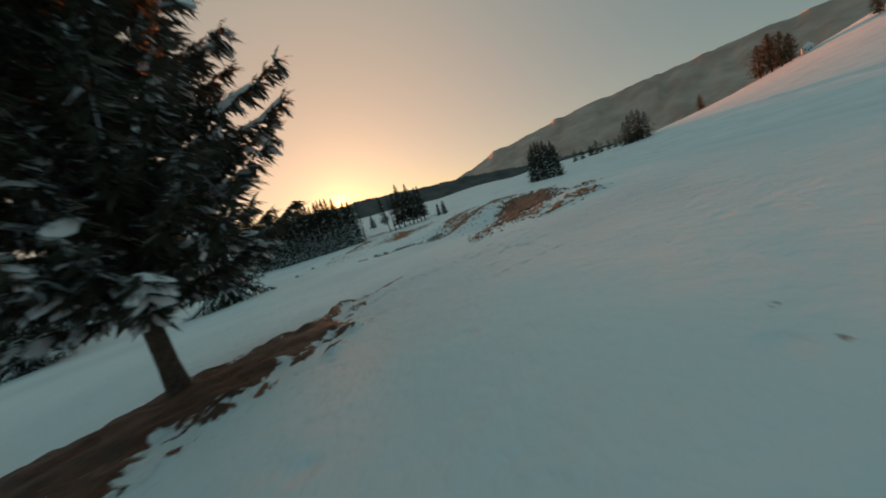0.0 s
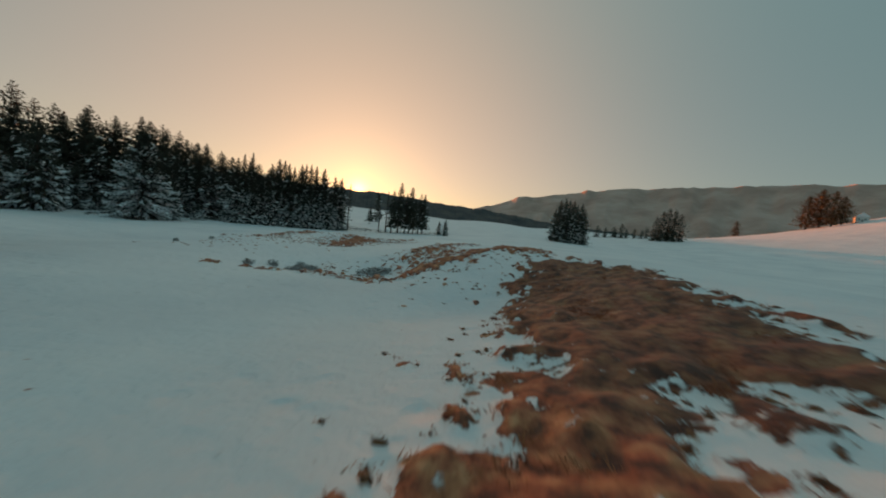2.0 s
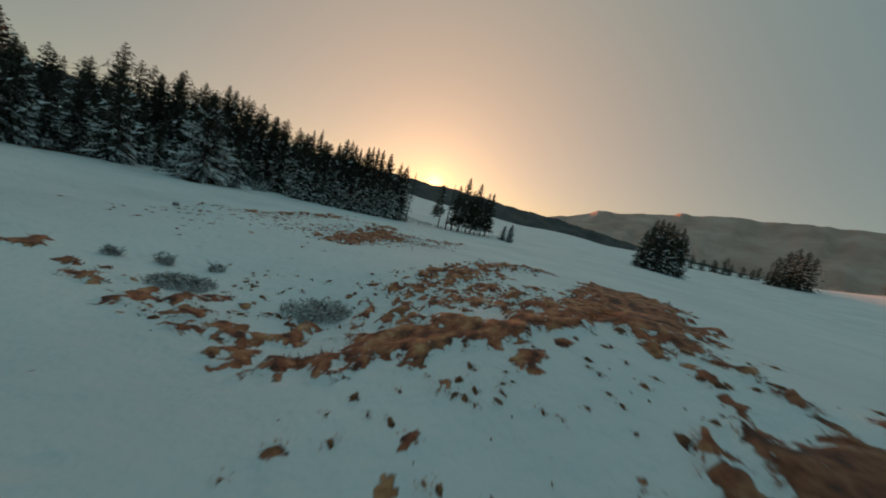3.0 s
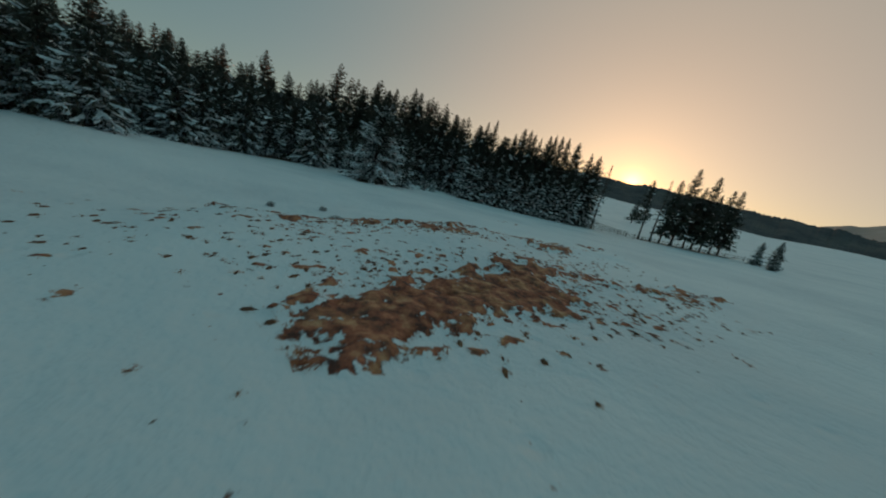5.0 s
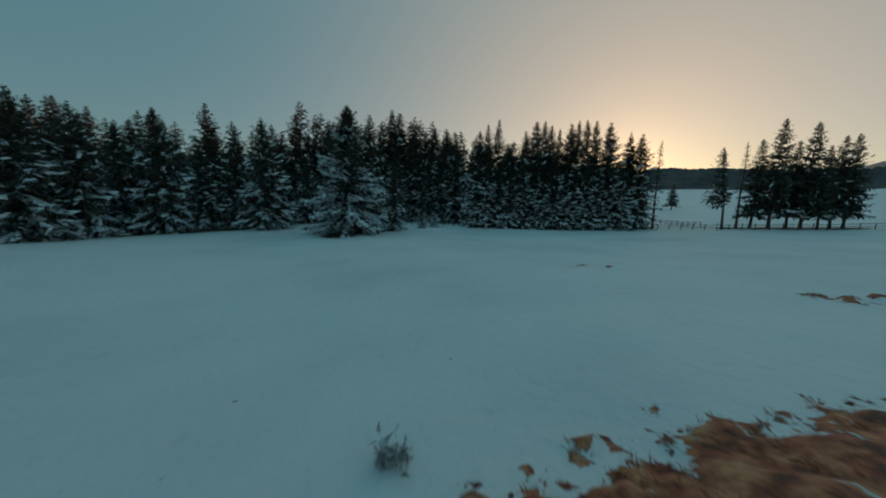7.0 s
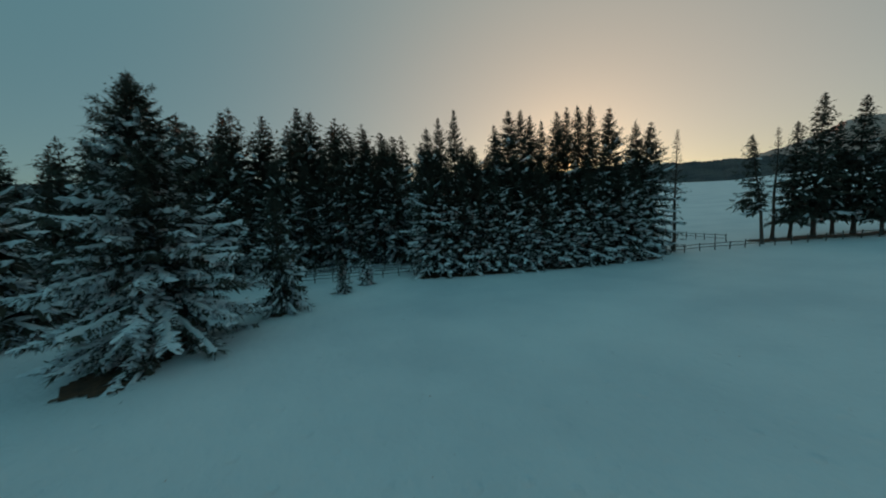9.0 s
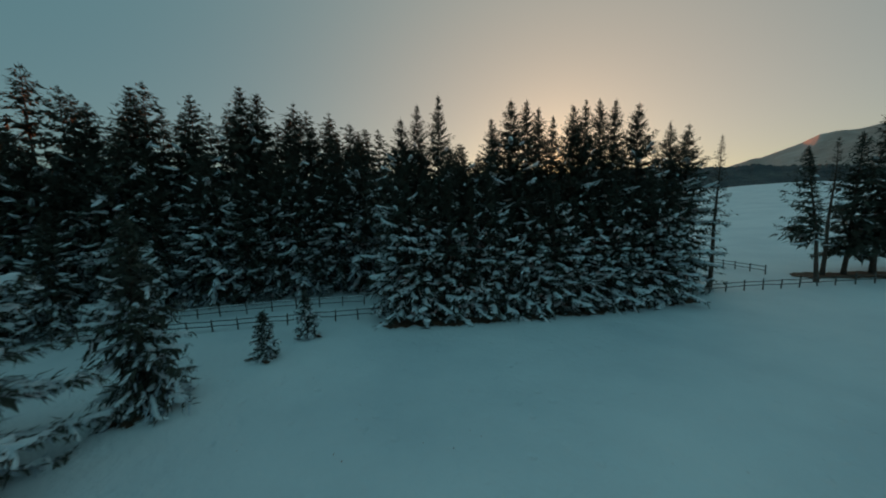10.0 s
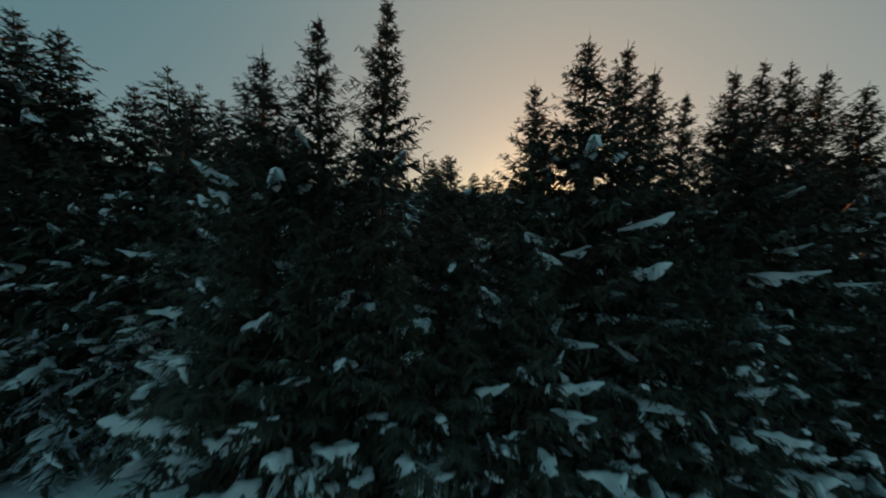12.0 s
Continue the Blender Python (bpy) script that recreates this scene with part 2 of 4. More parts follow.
def tube(points, radii, sides=7):
    """Vertices and quads of a tube along points."""
    points, rings, quads = np.asarray(points, float), [], []
    for i, p in enumerate(points):
        a = points[min(i + 1, len(points) - 1)] - points[max(i - 1, 0)]
        a = a / np.linalg.norm(a)
        side = np.cross(a, (0.13, 0.98, 0.17) if abs(a[2]) > 0.7 else (0, 0, 1))
        side = side / np.linalg.norm(side)
        up = np.cross(side, a)
        ang = np.arange(sides) * 2 * np.pi / sides
        rings.append(p + radii[i] * (np.cos(ang)[:, None] * side + np.sin(ang)[:, None] * up))
    for i in range(len(points) - 1):
        for j in range(sides):
            k = (j + 1) % sides
            quads.append((i * sides + j, i * sides + k, (i + 1) * sides + k, (i + 1) * sides + j))
    return np.concatenate(rings), np.array(quads)


# ---- lie of the land ----
MOUNDS = [  # x, y, height, spread
    (-34, 34.5, -0.25, 5.5), (-34, 43, -0.35, 5.5), (-25.5, 34.5, -0.55, 5.5), (-25.5, 43, -0.5, 5.5), (-25.5, 51.5, 0.2, 5.5),
    (-25.5, 60, 0.2, 5.5), (-17, 43, 0.4, 5.0), (-8.5, 17.5, -0.3, 5.5), (-8.5, 26, -0.4, 5.5), (0, 9, -0.25, 5.5), (0, 17.5, -0.7, 4.5),
    (0, 34.5, 0.4, 5.5), (8.5, 9, 0.3, 5.5), (8.5, 17.5, 0.2, 5.5), (8.5, 26, 0.4, 5.5), (8.5, 34.5, 0.3, 5.5), (-48, 26, 0.9, 9.0),
    (5.5, 17, 0.35, 3.0), (-12.5, -3.0, -0.9, 2.6), (-9, 6, -0.35, 5.0),
    (-8.6, 25.6, -0.4, 1.8), (-4.1, 25.1, -0.6, 1.6), (-3.2, 22.5, -0.3, 1.4),
    (2.4, 24.7, 0.5, 2.0), (1.6, 19.0, -0.45, 1.8), (-14.4, 41.6, 0.55, 2.6), (-18.4, 45.3, 0.2, 1.5), (-15.0, 34.5, 0.4, 2.6), (-18.6, 33.5, 0.3, 2.0), (-26.3, 40.0, 0.45, 3.0), (5.6, 9.0, 0.35, 1.3)]


LIP = [(-19.4, 33.6), (-18.7, 36.6), (-18.6, 40.0), (-18.6, 43.4), (-18.1, 46.6), (-16.2, 51.4), (-13.6, 56.0)]  # crest of the bank above the thawed strip


def softplus(v, k):
    return k * np.logaddexp(0, v / k)


def land(x, y):
    """Height of the ground under the snow."""
    x, y = np.asarray(x, float), np.asarray(y, float)
    z = 0.1 + 3.8 / (1 + np.exp(-(x + 12) / 14))
    z = z + 74 * np.exp(-((x - 430) ** 2 + (y - 215) ** 2) / (2 * 125.0**2)) + 0.045 * softplus(y - 125, 10) + 0.05 * softplus(-x - 95, 8)
    z = z - 2.5 * np.exp(-(((x - 75) / 28) ** 2))
    crest = np.zeros_like(z)
    for mx, my, h, s in MOUNDS:
        z = z + h * np.exp(-((x - mx) ** 2 + (y - my) ** 2) / (2 * s * s))
    for (x0, y0), (x1, y1) in zip(LIP[:-1], LIP[1:]):
        t = np.clip(((x - x0) * (x1 - x0) + (y - y0) * (y1 - y0)) / ((x1 - x0) ** 2 + (y1 - y0) ** 2), 0, 1)
        crest = np.maximum(crest, np.exp(-(((x - x0 - t * (x1 - x0)) ** 2 + (y - y0 - t * (y1 - y0)) ** 2) / 1.1**2)))
    z = z + 0.36 * crest
    near = np.exp(-((x + 20) ** 2 + (y - 40) ** 2) / (2 * 90.0**2))
    z = z + 0.22 * near * (smooth_noise(x, y, 6.0) - 0.5) + 0.08 * near * (smooth_noise(x + 31, y, 1.7) - 0.5)
    far = np.clip((np.hypot(x, y) - 180) / 400, 0, 1)
    return z + far * 10 * (smooth_noise(x, y, 120.0) - 0.5)


def ground_z(x, y):
    return float(land(x, y))


# ---- where dry grass shows through the snow ----
# rows: from x, y to x, y, half width, cover
BARE_NEAR = [  # round the first hump
    (3.9, 13.0, 5.0, 20.7, 2.15, 1.0), (2.9, 16.8, 3.6, 20.4, 0.95, 1.0), (1.6, 10.4, 3.2, 13.4, 0.9, 0.97), (0.9, 8.9, 3.0, 9.6, 0.45, 0.92), (1.3, 12.9, 1.9, 14.4, 0.35, 0.75), (0.9, 10.5, 1.6, 20.0, 0.9, 0.4),
    (2.9, 7.6, 4.0, 9.2, 0.5, 0.95), (4.0, 7.1, 5.4, 6.9, 0.1, 0.8), (5.3, 7.4, 6.2, 7.5, 0.2, 0.85), (3.5, 6.05, 4.2, 6.2, 0.2, 0.85), (0.25, 6.4, 0.65, 6.0, 0.02, 0.72), (0.1, 6.8, 0.4, 6.9, 0.02, 0.7), (6.6, 12.7, 7.6, 12.6, 0.4, 0.9), (4.6, 22.4, 5.2, 23.2, 0.35, 0.75)]
BARE_CRESCENT = [  # the thin bow beyond it and the second hump
    (-2.9, 22.6, -1.9, 23.4, 0.42, 0.95), (-1.9, 23.6, -0.6, 24.3, 0.62, 1.0), (-0.6, 24.3, 0.6, 24.7, 0.6, 1.0), (0.6, 24.8, 2.2, 25.0, 0.6, 1.0), (2.4, 25.2, 3.4, 25.6, 0.95, 1.0), (3.0, 26.0, 3.7, 28.5, 1.3, 1.0), (3.6, 28.5, 4.2, 32.6, 1.55, 1.0), (3.2, 24.2, 3.8, 24.8, 0.5, 0.92), (1.7, 26.0, 2.3, 29.4, 0.5, 1.0),
    (-2.0, 29.4, 0.0, 36.5, 0.9, 0.74), (-2.4, 26.4, 0.6, 28.6, 1.5, 0.66), (-6.5, 23.4, -4.2, 23.9, 0.6, 0.74), (-4.4, 24.4, -2.6, 25.3, 0.35, 0.76), (-2.6, 21.9, 2.6, 23.4, 0.7, 0.5), (-8.0, 24.6, -3.4, 25.6, 1.5, 0.4)]
SNOW_LEFT = [(3.3, 12.0, 3.9, 10.9, 0.3, 1.0), (4.3, 11.8, 5.2, 11.0, 0.25, 1.0), (5.9, 12.6, 7.2, 13.2, 0.2, 0.9)]  # snow left lying inside the patches
BARE_MIDDLE = [
    (-10.1, 34.4, -10.2, 40.2, 1.15, 0.88), (-11.3, 41.2, -10.7, 45.4, 0.75, 0.80), (-9.4, 47.2, -7.8, 50.0, 0.7, 0.75), (-14.4, 34.5, -11.8, 37.8, 2.2, 0.48), (-20.4, 34.6, -19.5, 37.0, 0.7, 0.75), (-20.1, 37.5, -20.2, 42.6, 1.15, 0.95),
    (-20.0, 43.0, -19.4, 46.0, 0.9, 0.97), (-19.4, 46.0, -18.5, 48.6, 0.85, 0.97), (-18.5, 48.6, -17.2, 50.9, 0.7, 0.93), (-17.0, 51.0, -14.6, 57.4, 0.42, 0.82), (-17.2, 42.2, -17.2, 43.8, 0.4, 0.80), (-16.1, 49.2, -15.4, 50.7, 0.45, 0.85), (-18.9, 38.8, -18.2, 41.5, 0.4, 0.74), (-18.4, 35.2, -18.4, 37.0, 0.3, 0.7)]
BARE_TREES = [
    (-5.4, -1.5, -4.5, -0.4, 0.3, 1.0), (-4.5, -0.4, -4.4, 1.0, 0.1, 0.95), (-9.0, -5.2, -6.6, -3.5, 1.5, 1.0), (-7.4, -7.4, -5.1, -2.8, 1.7, 0.92), (-4.6, -4.6, -3.6, -3.2, 0.7, 0.6), (-12.3, 23.2, -6.7, 23.4, 0.08, 0.78), (-6.7, 23.4, -5.3, 24.3, 0.12, 0.78), (-27.6, 59.6, -26.6, 60.2, 0.25, 0.8), (-18.8, 61.2, -17.2, 62.0, 0.2, 0.64)]
# bare needle litter under the farther trees: from x, y to x, y, half width
LITTER = [(-57.5, 81.7, -40.7, 100.3, 1.5), (-56.6, 59.0, -54.4, 57.4, 1.8), (-59.2, 67.4, -58.7, 67.0, 1.0), (-30.5, 116.4, -17.0, 122.6, 1.6), (-65.5, 32.8, -68.6, 50.0, 1.7), (-50.6, 27.0, -50.3, 26.6, 1.3), (-61.0, 76.0, -60.2, 76.4, 0.5), (-59.8, 72.8, -59.0, 73.0, 0.5)]
# small pits where feet and clods broke the snow
PITS = [(-1.6, 1.8), (-2.0, 1.4), (-2.5, 1.7), (-1.8, 1.7), (-2.2, 1.8), (-2.1, 2.4), (-1.3, 2.1), (-1.0, 2.2), (-0.6, 2.25), (-0.7, 2.5), (-0.5, 2.0), (0.0, 2.0), (-0.1, 1.5), (-0.25, 1.55), (0.9, 1.4), (0.95, 1.2),
        (1.3, 1.1), (0.7, 0.9), (1.4, 0.8), (1.5, 0.65), (1.2, 1.6), (0.8, 2.2), (0.4, 2.2), (-0.3, 2.7), (0.5, 3.2), (1.8, 2.7), (2.0, 2.7), (4.4, 3.3), (3.7, 3.6), (2.7, 4.7), (1.9, 4.0), (1.2, 4.0), (1.6, 4.2), (2.2, 3.3),
        (-3.5, 0.1), (-3.35, 0.5), (-3.1, 0.9), (-2.8, 1.5), (-2.4, 2.1), (-1.9, 2.6), (-2.7, -2.0), (-3.5, -0.3), (1.9, -1.2), (1.5, -1.4), (1.0, -1.7), (0.5, -1.9)]


def capsules(x, y, rows, soft):
    """Highest cover of the rows at a place, fading out over the width soft."""
    wx = x + 0.9 * (smooth_noise(x, y, 2.2) - 0.5) + 0.5 * (smooth_noise(x, y + 40, 0.8) - 0.5)
    wy = y + 0.9 * (smooth_noise(x + 77, y, 2.2) - 0.5) + 0.5 * (smooth_noise(x + 9, y, 0.8) - 0.5)
    m = np.zeros_like(x)
    for x0, y0, x1, y1, r, c in rows:
        ux, uy = x1 - x0, y1 - y0
        t = np.clip(((wx - x0) * ux + (wy - y0) * uy) / (ux * ux + uy * uy), 0, 1)
        d = np.hypot(wx - x0 - t * ux, wy - y0 - t * uy)
        m = np.maximum(m, c * np.clip((r + 0.45 - d) / soft, 0, 1))
    return m


def bare(x, y):
    """How far the snow is gone, 0 to 1, in the closed patches."""
    x, y = np.asarray(x, float), np.asarray(y, float)
    rows = [(a, b, c, d, r, min(1.0, max(0.0, (k - 0.5) / 0.4))) for a, b, c, d, r, k in BARE_NEAR + BARE_CRESCENT + BARE_MIDDLE + BARE_TREES if k > 0.55]
    rows = [(a, b, c, d, r + 0.12, k) for a, b, c, d, r, k in rows]
    m = np.clip(capsules(x, y, rows, 1.25) - capsules(x, y, SNOW_LEFT, 0.9), 0, 1)
    speck = 0.85 * smooth_noise(x + 0.3 * y, 0.7 * y + 11, 0.3) + 0.15 * smooth_noise(x + 5, y, 1.1)
    return np.clip(m + (speck - 0.5) * 1.7 * (m > 0.02) * (1.3 - m), 0, 1)


# single tufts and clods that stand out of the snow round the patches
tr = np.random.RandomState(31)
cand = np.stack([tr.uniform(-23, 12, 80000), tr.uniform(4, 62, 80000)], 1)
near_patch = capsules(cand[:, 0], cand[:, 1], [(a, b, c, d, r + 0.6, k**1.5) for a, b, c, d, r, k in BARE_NEAR + BARE_CRESCENT + BARE_MIDDLE], 2.2)
lone = 0.2 * np.exp(-(((cand[:, 0] + 17.0) / 5.5) ** 2 + ((cand[:, 1] - 35.5) / 5.0) ** 2)) + 0.3 * np.exp(-(((cand[:, 0] + 12.8) / 2.2) ** 2 + ((cand[:, 1] - 35.6) / 2.0) ** 2)) + 0.12 * np.exp(-(((cand[:, 0] - 1.5) / 3.0) ** 2 + ((cand[:, 1] - 22.5) / 2.5) ** 2))
lone = lone + 0.3 * np.exp(-(((cand[:, 0] + 17.2) / 2.4) ** 2 + ((cand[:, 1] - 36) / 2.0) ** 2)) + 0.2 * np.exp(-(((cand[:, 0] + 12.5) / 1.8) ** 2 + ((cand[:, 1] - 49) / 3.5) ** 2))
lone = lone + 0.6 * np.exp(-(((cand[:, 0] - 0.4) / 0.4) ** 2 + ((cand[:, 1] - 6.6) / 0.5) ** 2)) + 0.9 * np.exp(-(((cand[:, 0] + 0.8) / 1.9) ** 2 + ((cand[:, 1] - 27.3) / 1.5) ** 2)) + 0.4 * np.exp(-(((cand[:, 0] + 17.3) / 1.1) ** 2 + ((cand[:, 1] - 36.2) / 1.0) ** 2))
lone = lone + 0.75 * np.exp(-(((cand[:, 0] + 17.4) / 1.2) ** 2 + ((cand[:, 1] - 42.8) / 1.9) ** 2)) + 0.5 * np.exp(-(((cand[:, 0] + 12.3) / 1.3) ** 2 + ((cand[:, 1] - 36.4) / 2.0) ** 2)) + 0.3 * np.exp(-(((cand[:, 0] + 8.0) / 1.6) ** 2 + ((cand[:, 1] - 43) / 4.5) ** 2))
drifted = np.clip((smooth_noise(cand[:, 0] + 3, cand[:, 1], 3.0) - 0.2) * 2, 0, 1)
ok = (tr.rand(len(cand)) < 0.55 * near_patch * drifted + lone * (0.35 + 0.65 * drifted)) & (bare(cand[:, 0], cand[:, 1]) < 0.7)
TUFTS = cand[ok][:14000]
TUFT_SIZE = np.clip(tr.lognormal(-2.9, 0.58, len(TUFTS)), 0.025, 0.24)
TUFT_TURN = tr.normal(2.2, 0.5, len(TUFTS))


def stamp(field, x, y, size, turn, aspect, strength):
    """Press one long spot into a field over the ground's grid."""
    i0, i1 = np.searchsorted(gx, [x - 3 * size, x + 3 * size])
    j0, j1 = np.searchsorted(gy, [y - 3 * size, y + 3 * size])
    if i1 <= i0 or j1 <= j0:
        return
    X, Y = np.meshgrid(gx[i0:i1] - x, gy[j0:j1] - y)
    a, b = X * math.cos(turn) + Y * math.sin(turn), -X * math.sin(turn) + Y * math.cos(turn)
    spot = strength * np.exp(-((a / (size * aspect)) ** 2 + (b / (size / aspect)) ** 2) ** 1.3)
    here = field[j0:j1, i0:i1]
    field[j0:j1, i0:i1] = np.where(np.abs(spot) > np.abs(here), spot, here)


def axis(lo, stops, hi, grow):
    """Grid lines: even steps between the stops (place, step), growing outwards."""
    mid = []
    for (a, step), (b, _) in zip(stops[:-1], stops[1:]):
        mid += list(np.arange(a, b - step / 2, step))
    mid.append(stops[-1][0])
    left, right, s = [], [], stops[0][1]
    while (left[-1] if left else mid[0]) > lo:
        s *= grow
        left.append((left[-1] if left else mid[0]) - s)
    s = stops[-1][1]
    while (right[-1] if right else mid[-1]) < hi:
        s *= grow
        right.append((right[-1] if right else mid[-1]) + s)
    return np.array(left[::-1] + mid + right)


gx = axis(-3200, [(-23, 0.16), (-5.4, 0.075), (2.9, 0.16), (12, 0.19)], 3200, 1.11)
gy = axis(-1500, [(-9, 0.19), (-2.2, 0.075), (4.8, 0.165), (48, 0.28), (62, 0.3)], 4200, 1.11)
XX, YY = np.meshgrid(gx, gy, indexing="xy")
GG = bare(XX, YY)
ZZ = land(XX, YY) + np.clip((GG - 0.35) * 3, 0, 1) * (0.02 + 0.2 * smooth_noise(XX, YY + 3, 0.42))
hump, pit = np.zeros_like(XX), np.zeros_like(XX)
for (tx, ty), size, turn in zip(TUFTS, TUFT_SIZE, TUFT_TURN):
    if size > 0.11:
        stamp(hump, tx, ty, size, turn, 1.35, 0.95)
for px, py in PITS:
    stamp(pit, px + tr.uniform(-0.05, 0.05), py + tr.uniform(-0.05, 0.05), tr.uniform(0.06, 0.085), tr.normal(0.3, 0.5), tr.uniform(1.1, 1.5), tr.uniform(0.6, 1.0))
# a spot of turf colour paints the shade inside every second pit
for px, py in PITS[::2]:
    stamp(hump, px, py, 0.055, 0.3, 1.4, 0.5)
for k in range(120):
    stamp(pit, tr.uniform(-3, 9), tr.uniform(-1, 9), tr.uniform(0.05, 0.08), tr.uniform(0, 3.1), 1.3, tr.uniform(0.15, 0.5))
for k in range(3):
    stamp(hump, -3.68 + 0.18 * k, 1.95 + 0.36 * k, 0.2, 1.13, 2.8, 0.8)
ZZ = ZZ + 0.07 * hump - 0.24 * pit
GG = np.maximum(GG, hump)
nx, ny = len(gx), len(gy)
idx = np.arange(nx * ny).reshape(ny, nx)
quads = np.stack([idx[:-1, :-1], idx[:-1, 1:], idx[1:, 1:], idx[1:, :-1]], -1).reshape(-1, 4)
ground_mesh = mesh_from("ground", np.stack([XX, YY, ZZ], -1).reshape(-1, 3), quads, GROUND, smooth=True)
layer = ground_mesh.attributes.new("grass", "FLOAT", "POINT")
layer.data.foreach_set("value", GG.ravel().astype(np.float32))
# turf of the first hump, mixed about half way to the darker litter colour
dark_turf = 0.55 * capsules(XX, YY, [(a, b, c, d, r + 0.5, 1.0) for a, b, c, d, r, k in BARE_NEAR[:2]], 1.2)
under = ground_mesh.attributes.new("litter", "FLOAT", "POINT")
under.data.foreach_set("value", np.clip(dark_turf + 1.3 * capsules(XX, YY, [(a, b, c, d, r + 0.6, k) for a, b, c, d, r, k in BARE_TREES if r > 0.5], 0.9), 0, 1).ravel().astype(np.float32))
tagged(new("ground", ground_mesh), "snow-covered meadow with thawed patches of brown grass", "meadow", kind="structure")

# ---- far ridges ----


def ridge(name, profile, radius, depth, mat, label, roughness, seed, tree=0.0):
    """A mountain side from rows of azimuth and elevation in degrees, seen from the meadow."""
    az = np.arange(profile[0][0], profile[-1][0], 0.12)
    el = np.interp(az, [p[0] for p in profile], [p[1] for p in profile])
    rng = np.random.RandomState(seed)
    jag = smooth_noise(az * 1.0, az * 0 + seed, 3.0) * 0.5 + smooth_noise(az, az * 0 + seed, 0.7) * 0.25
    top = radius * np.tan(np.radians(el)) + roughness * (jag - 0.37) + tree * rng.rand(len(az)) + 4
    rows, n = [], 12
    for k in range(n + 1):
        s = k / n
        r = radius - depth * (1 - s)
        zz = -25 + (top + 25) * s**0.85 + roughness * 0.35 * (smooth_noise(az * 2, az * 0 + k * 0.9, 2.5) - 0.5) * np.sin(np.pi * s)
        rr = r + depth * 0.12 * (smooth_noise(az * 1.5, az * 0 + 3 + k * 0.6, 2.0) - 0.5)
        rows.append(np.stack([rr * np.sin(np.radians(az)), rr * np.cos(np.radians(az)), zz], -1))
    v = np.concatenate(rows)
    m = len(az)
    ii = np.arange((n + 1) * m).reshape(n + 1, m)
    q = np.stack([ii[:-1, :-1], ii[:-1, 1:], ii[1:, 1:], ii[1:, :-1]], -1).reshape(-1, 4)
    return tagged(new(name, mesh_from(name, v, q, mat)), label, "hills", kind="structure")


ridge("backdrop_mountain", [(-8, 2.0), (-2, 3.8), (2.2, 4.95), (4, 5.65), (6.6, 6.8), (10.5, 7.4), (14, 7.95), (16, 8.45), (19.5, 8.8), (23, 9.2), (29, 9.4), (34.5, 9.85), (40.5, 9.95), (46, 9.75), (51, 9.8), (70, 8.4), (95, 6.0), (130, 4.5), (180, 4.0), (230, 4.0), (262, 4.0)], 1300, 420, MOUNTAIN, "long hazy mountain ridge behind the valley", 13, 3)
ridge("backdrop_woods", [(-100, 5.0), (-60, 4.8), (-35, 4.6), (-26, 4.85), (-23, 4.8), (-20.8, 4.75), (-18.5, 4.95), (-12, 4.7), (-7.5, 4.45), (-3, 4.25), (1, 4.15), (4, 3.8), (8, 3.4), (14, 2.8), (30, 2.2), (60, 2.0)], 900, 330, WOODED, "dark wooded ridge above the snowy fields", 5, 5, tree=3.5)

# ---- trees ----


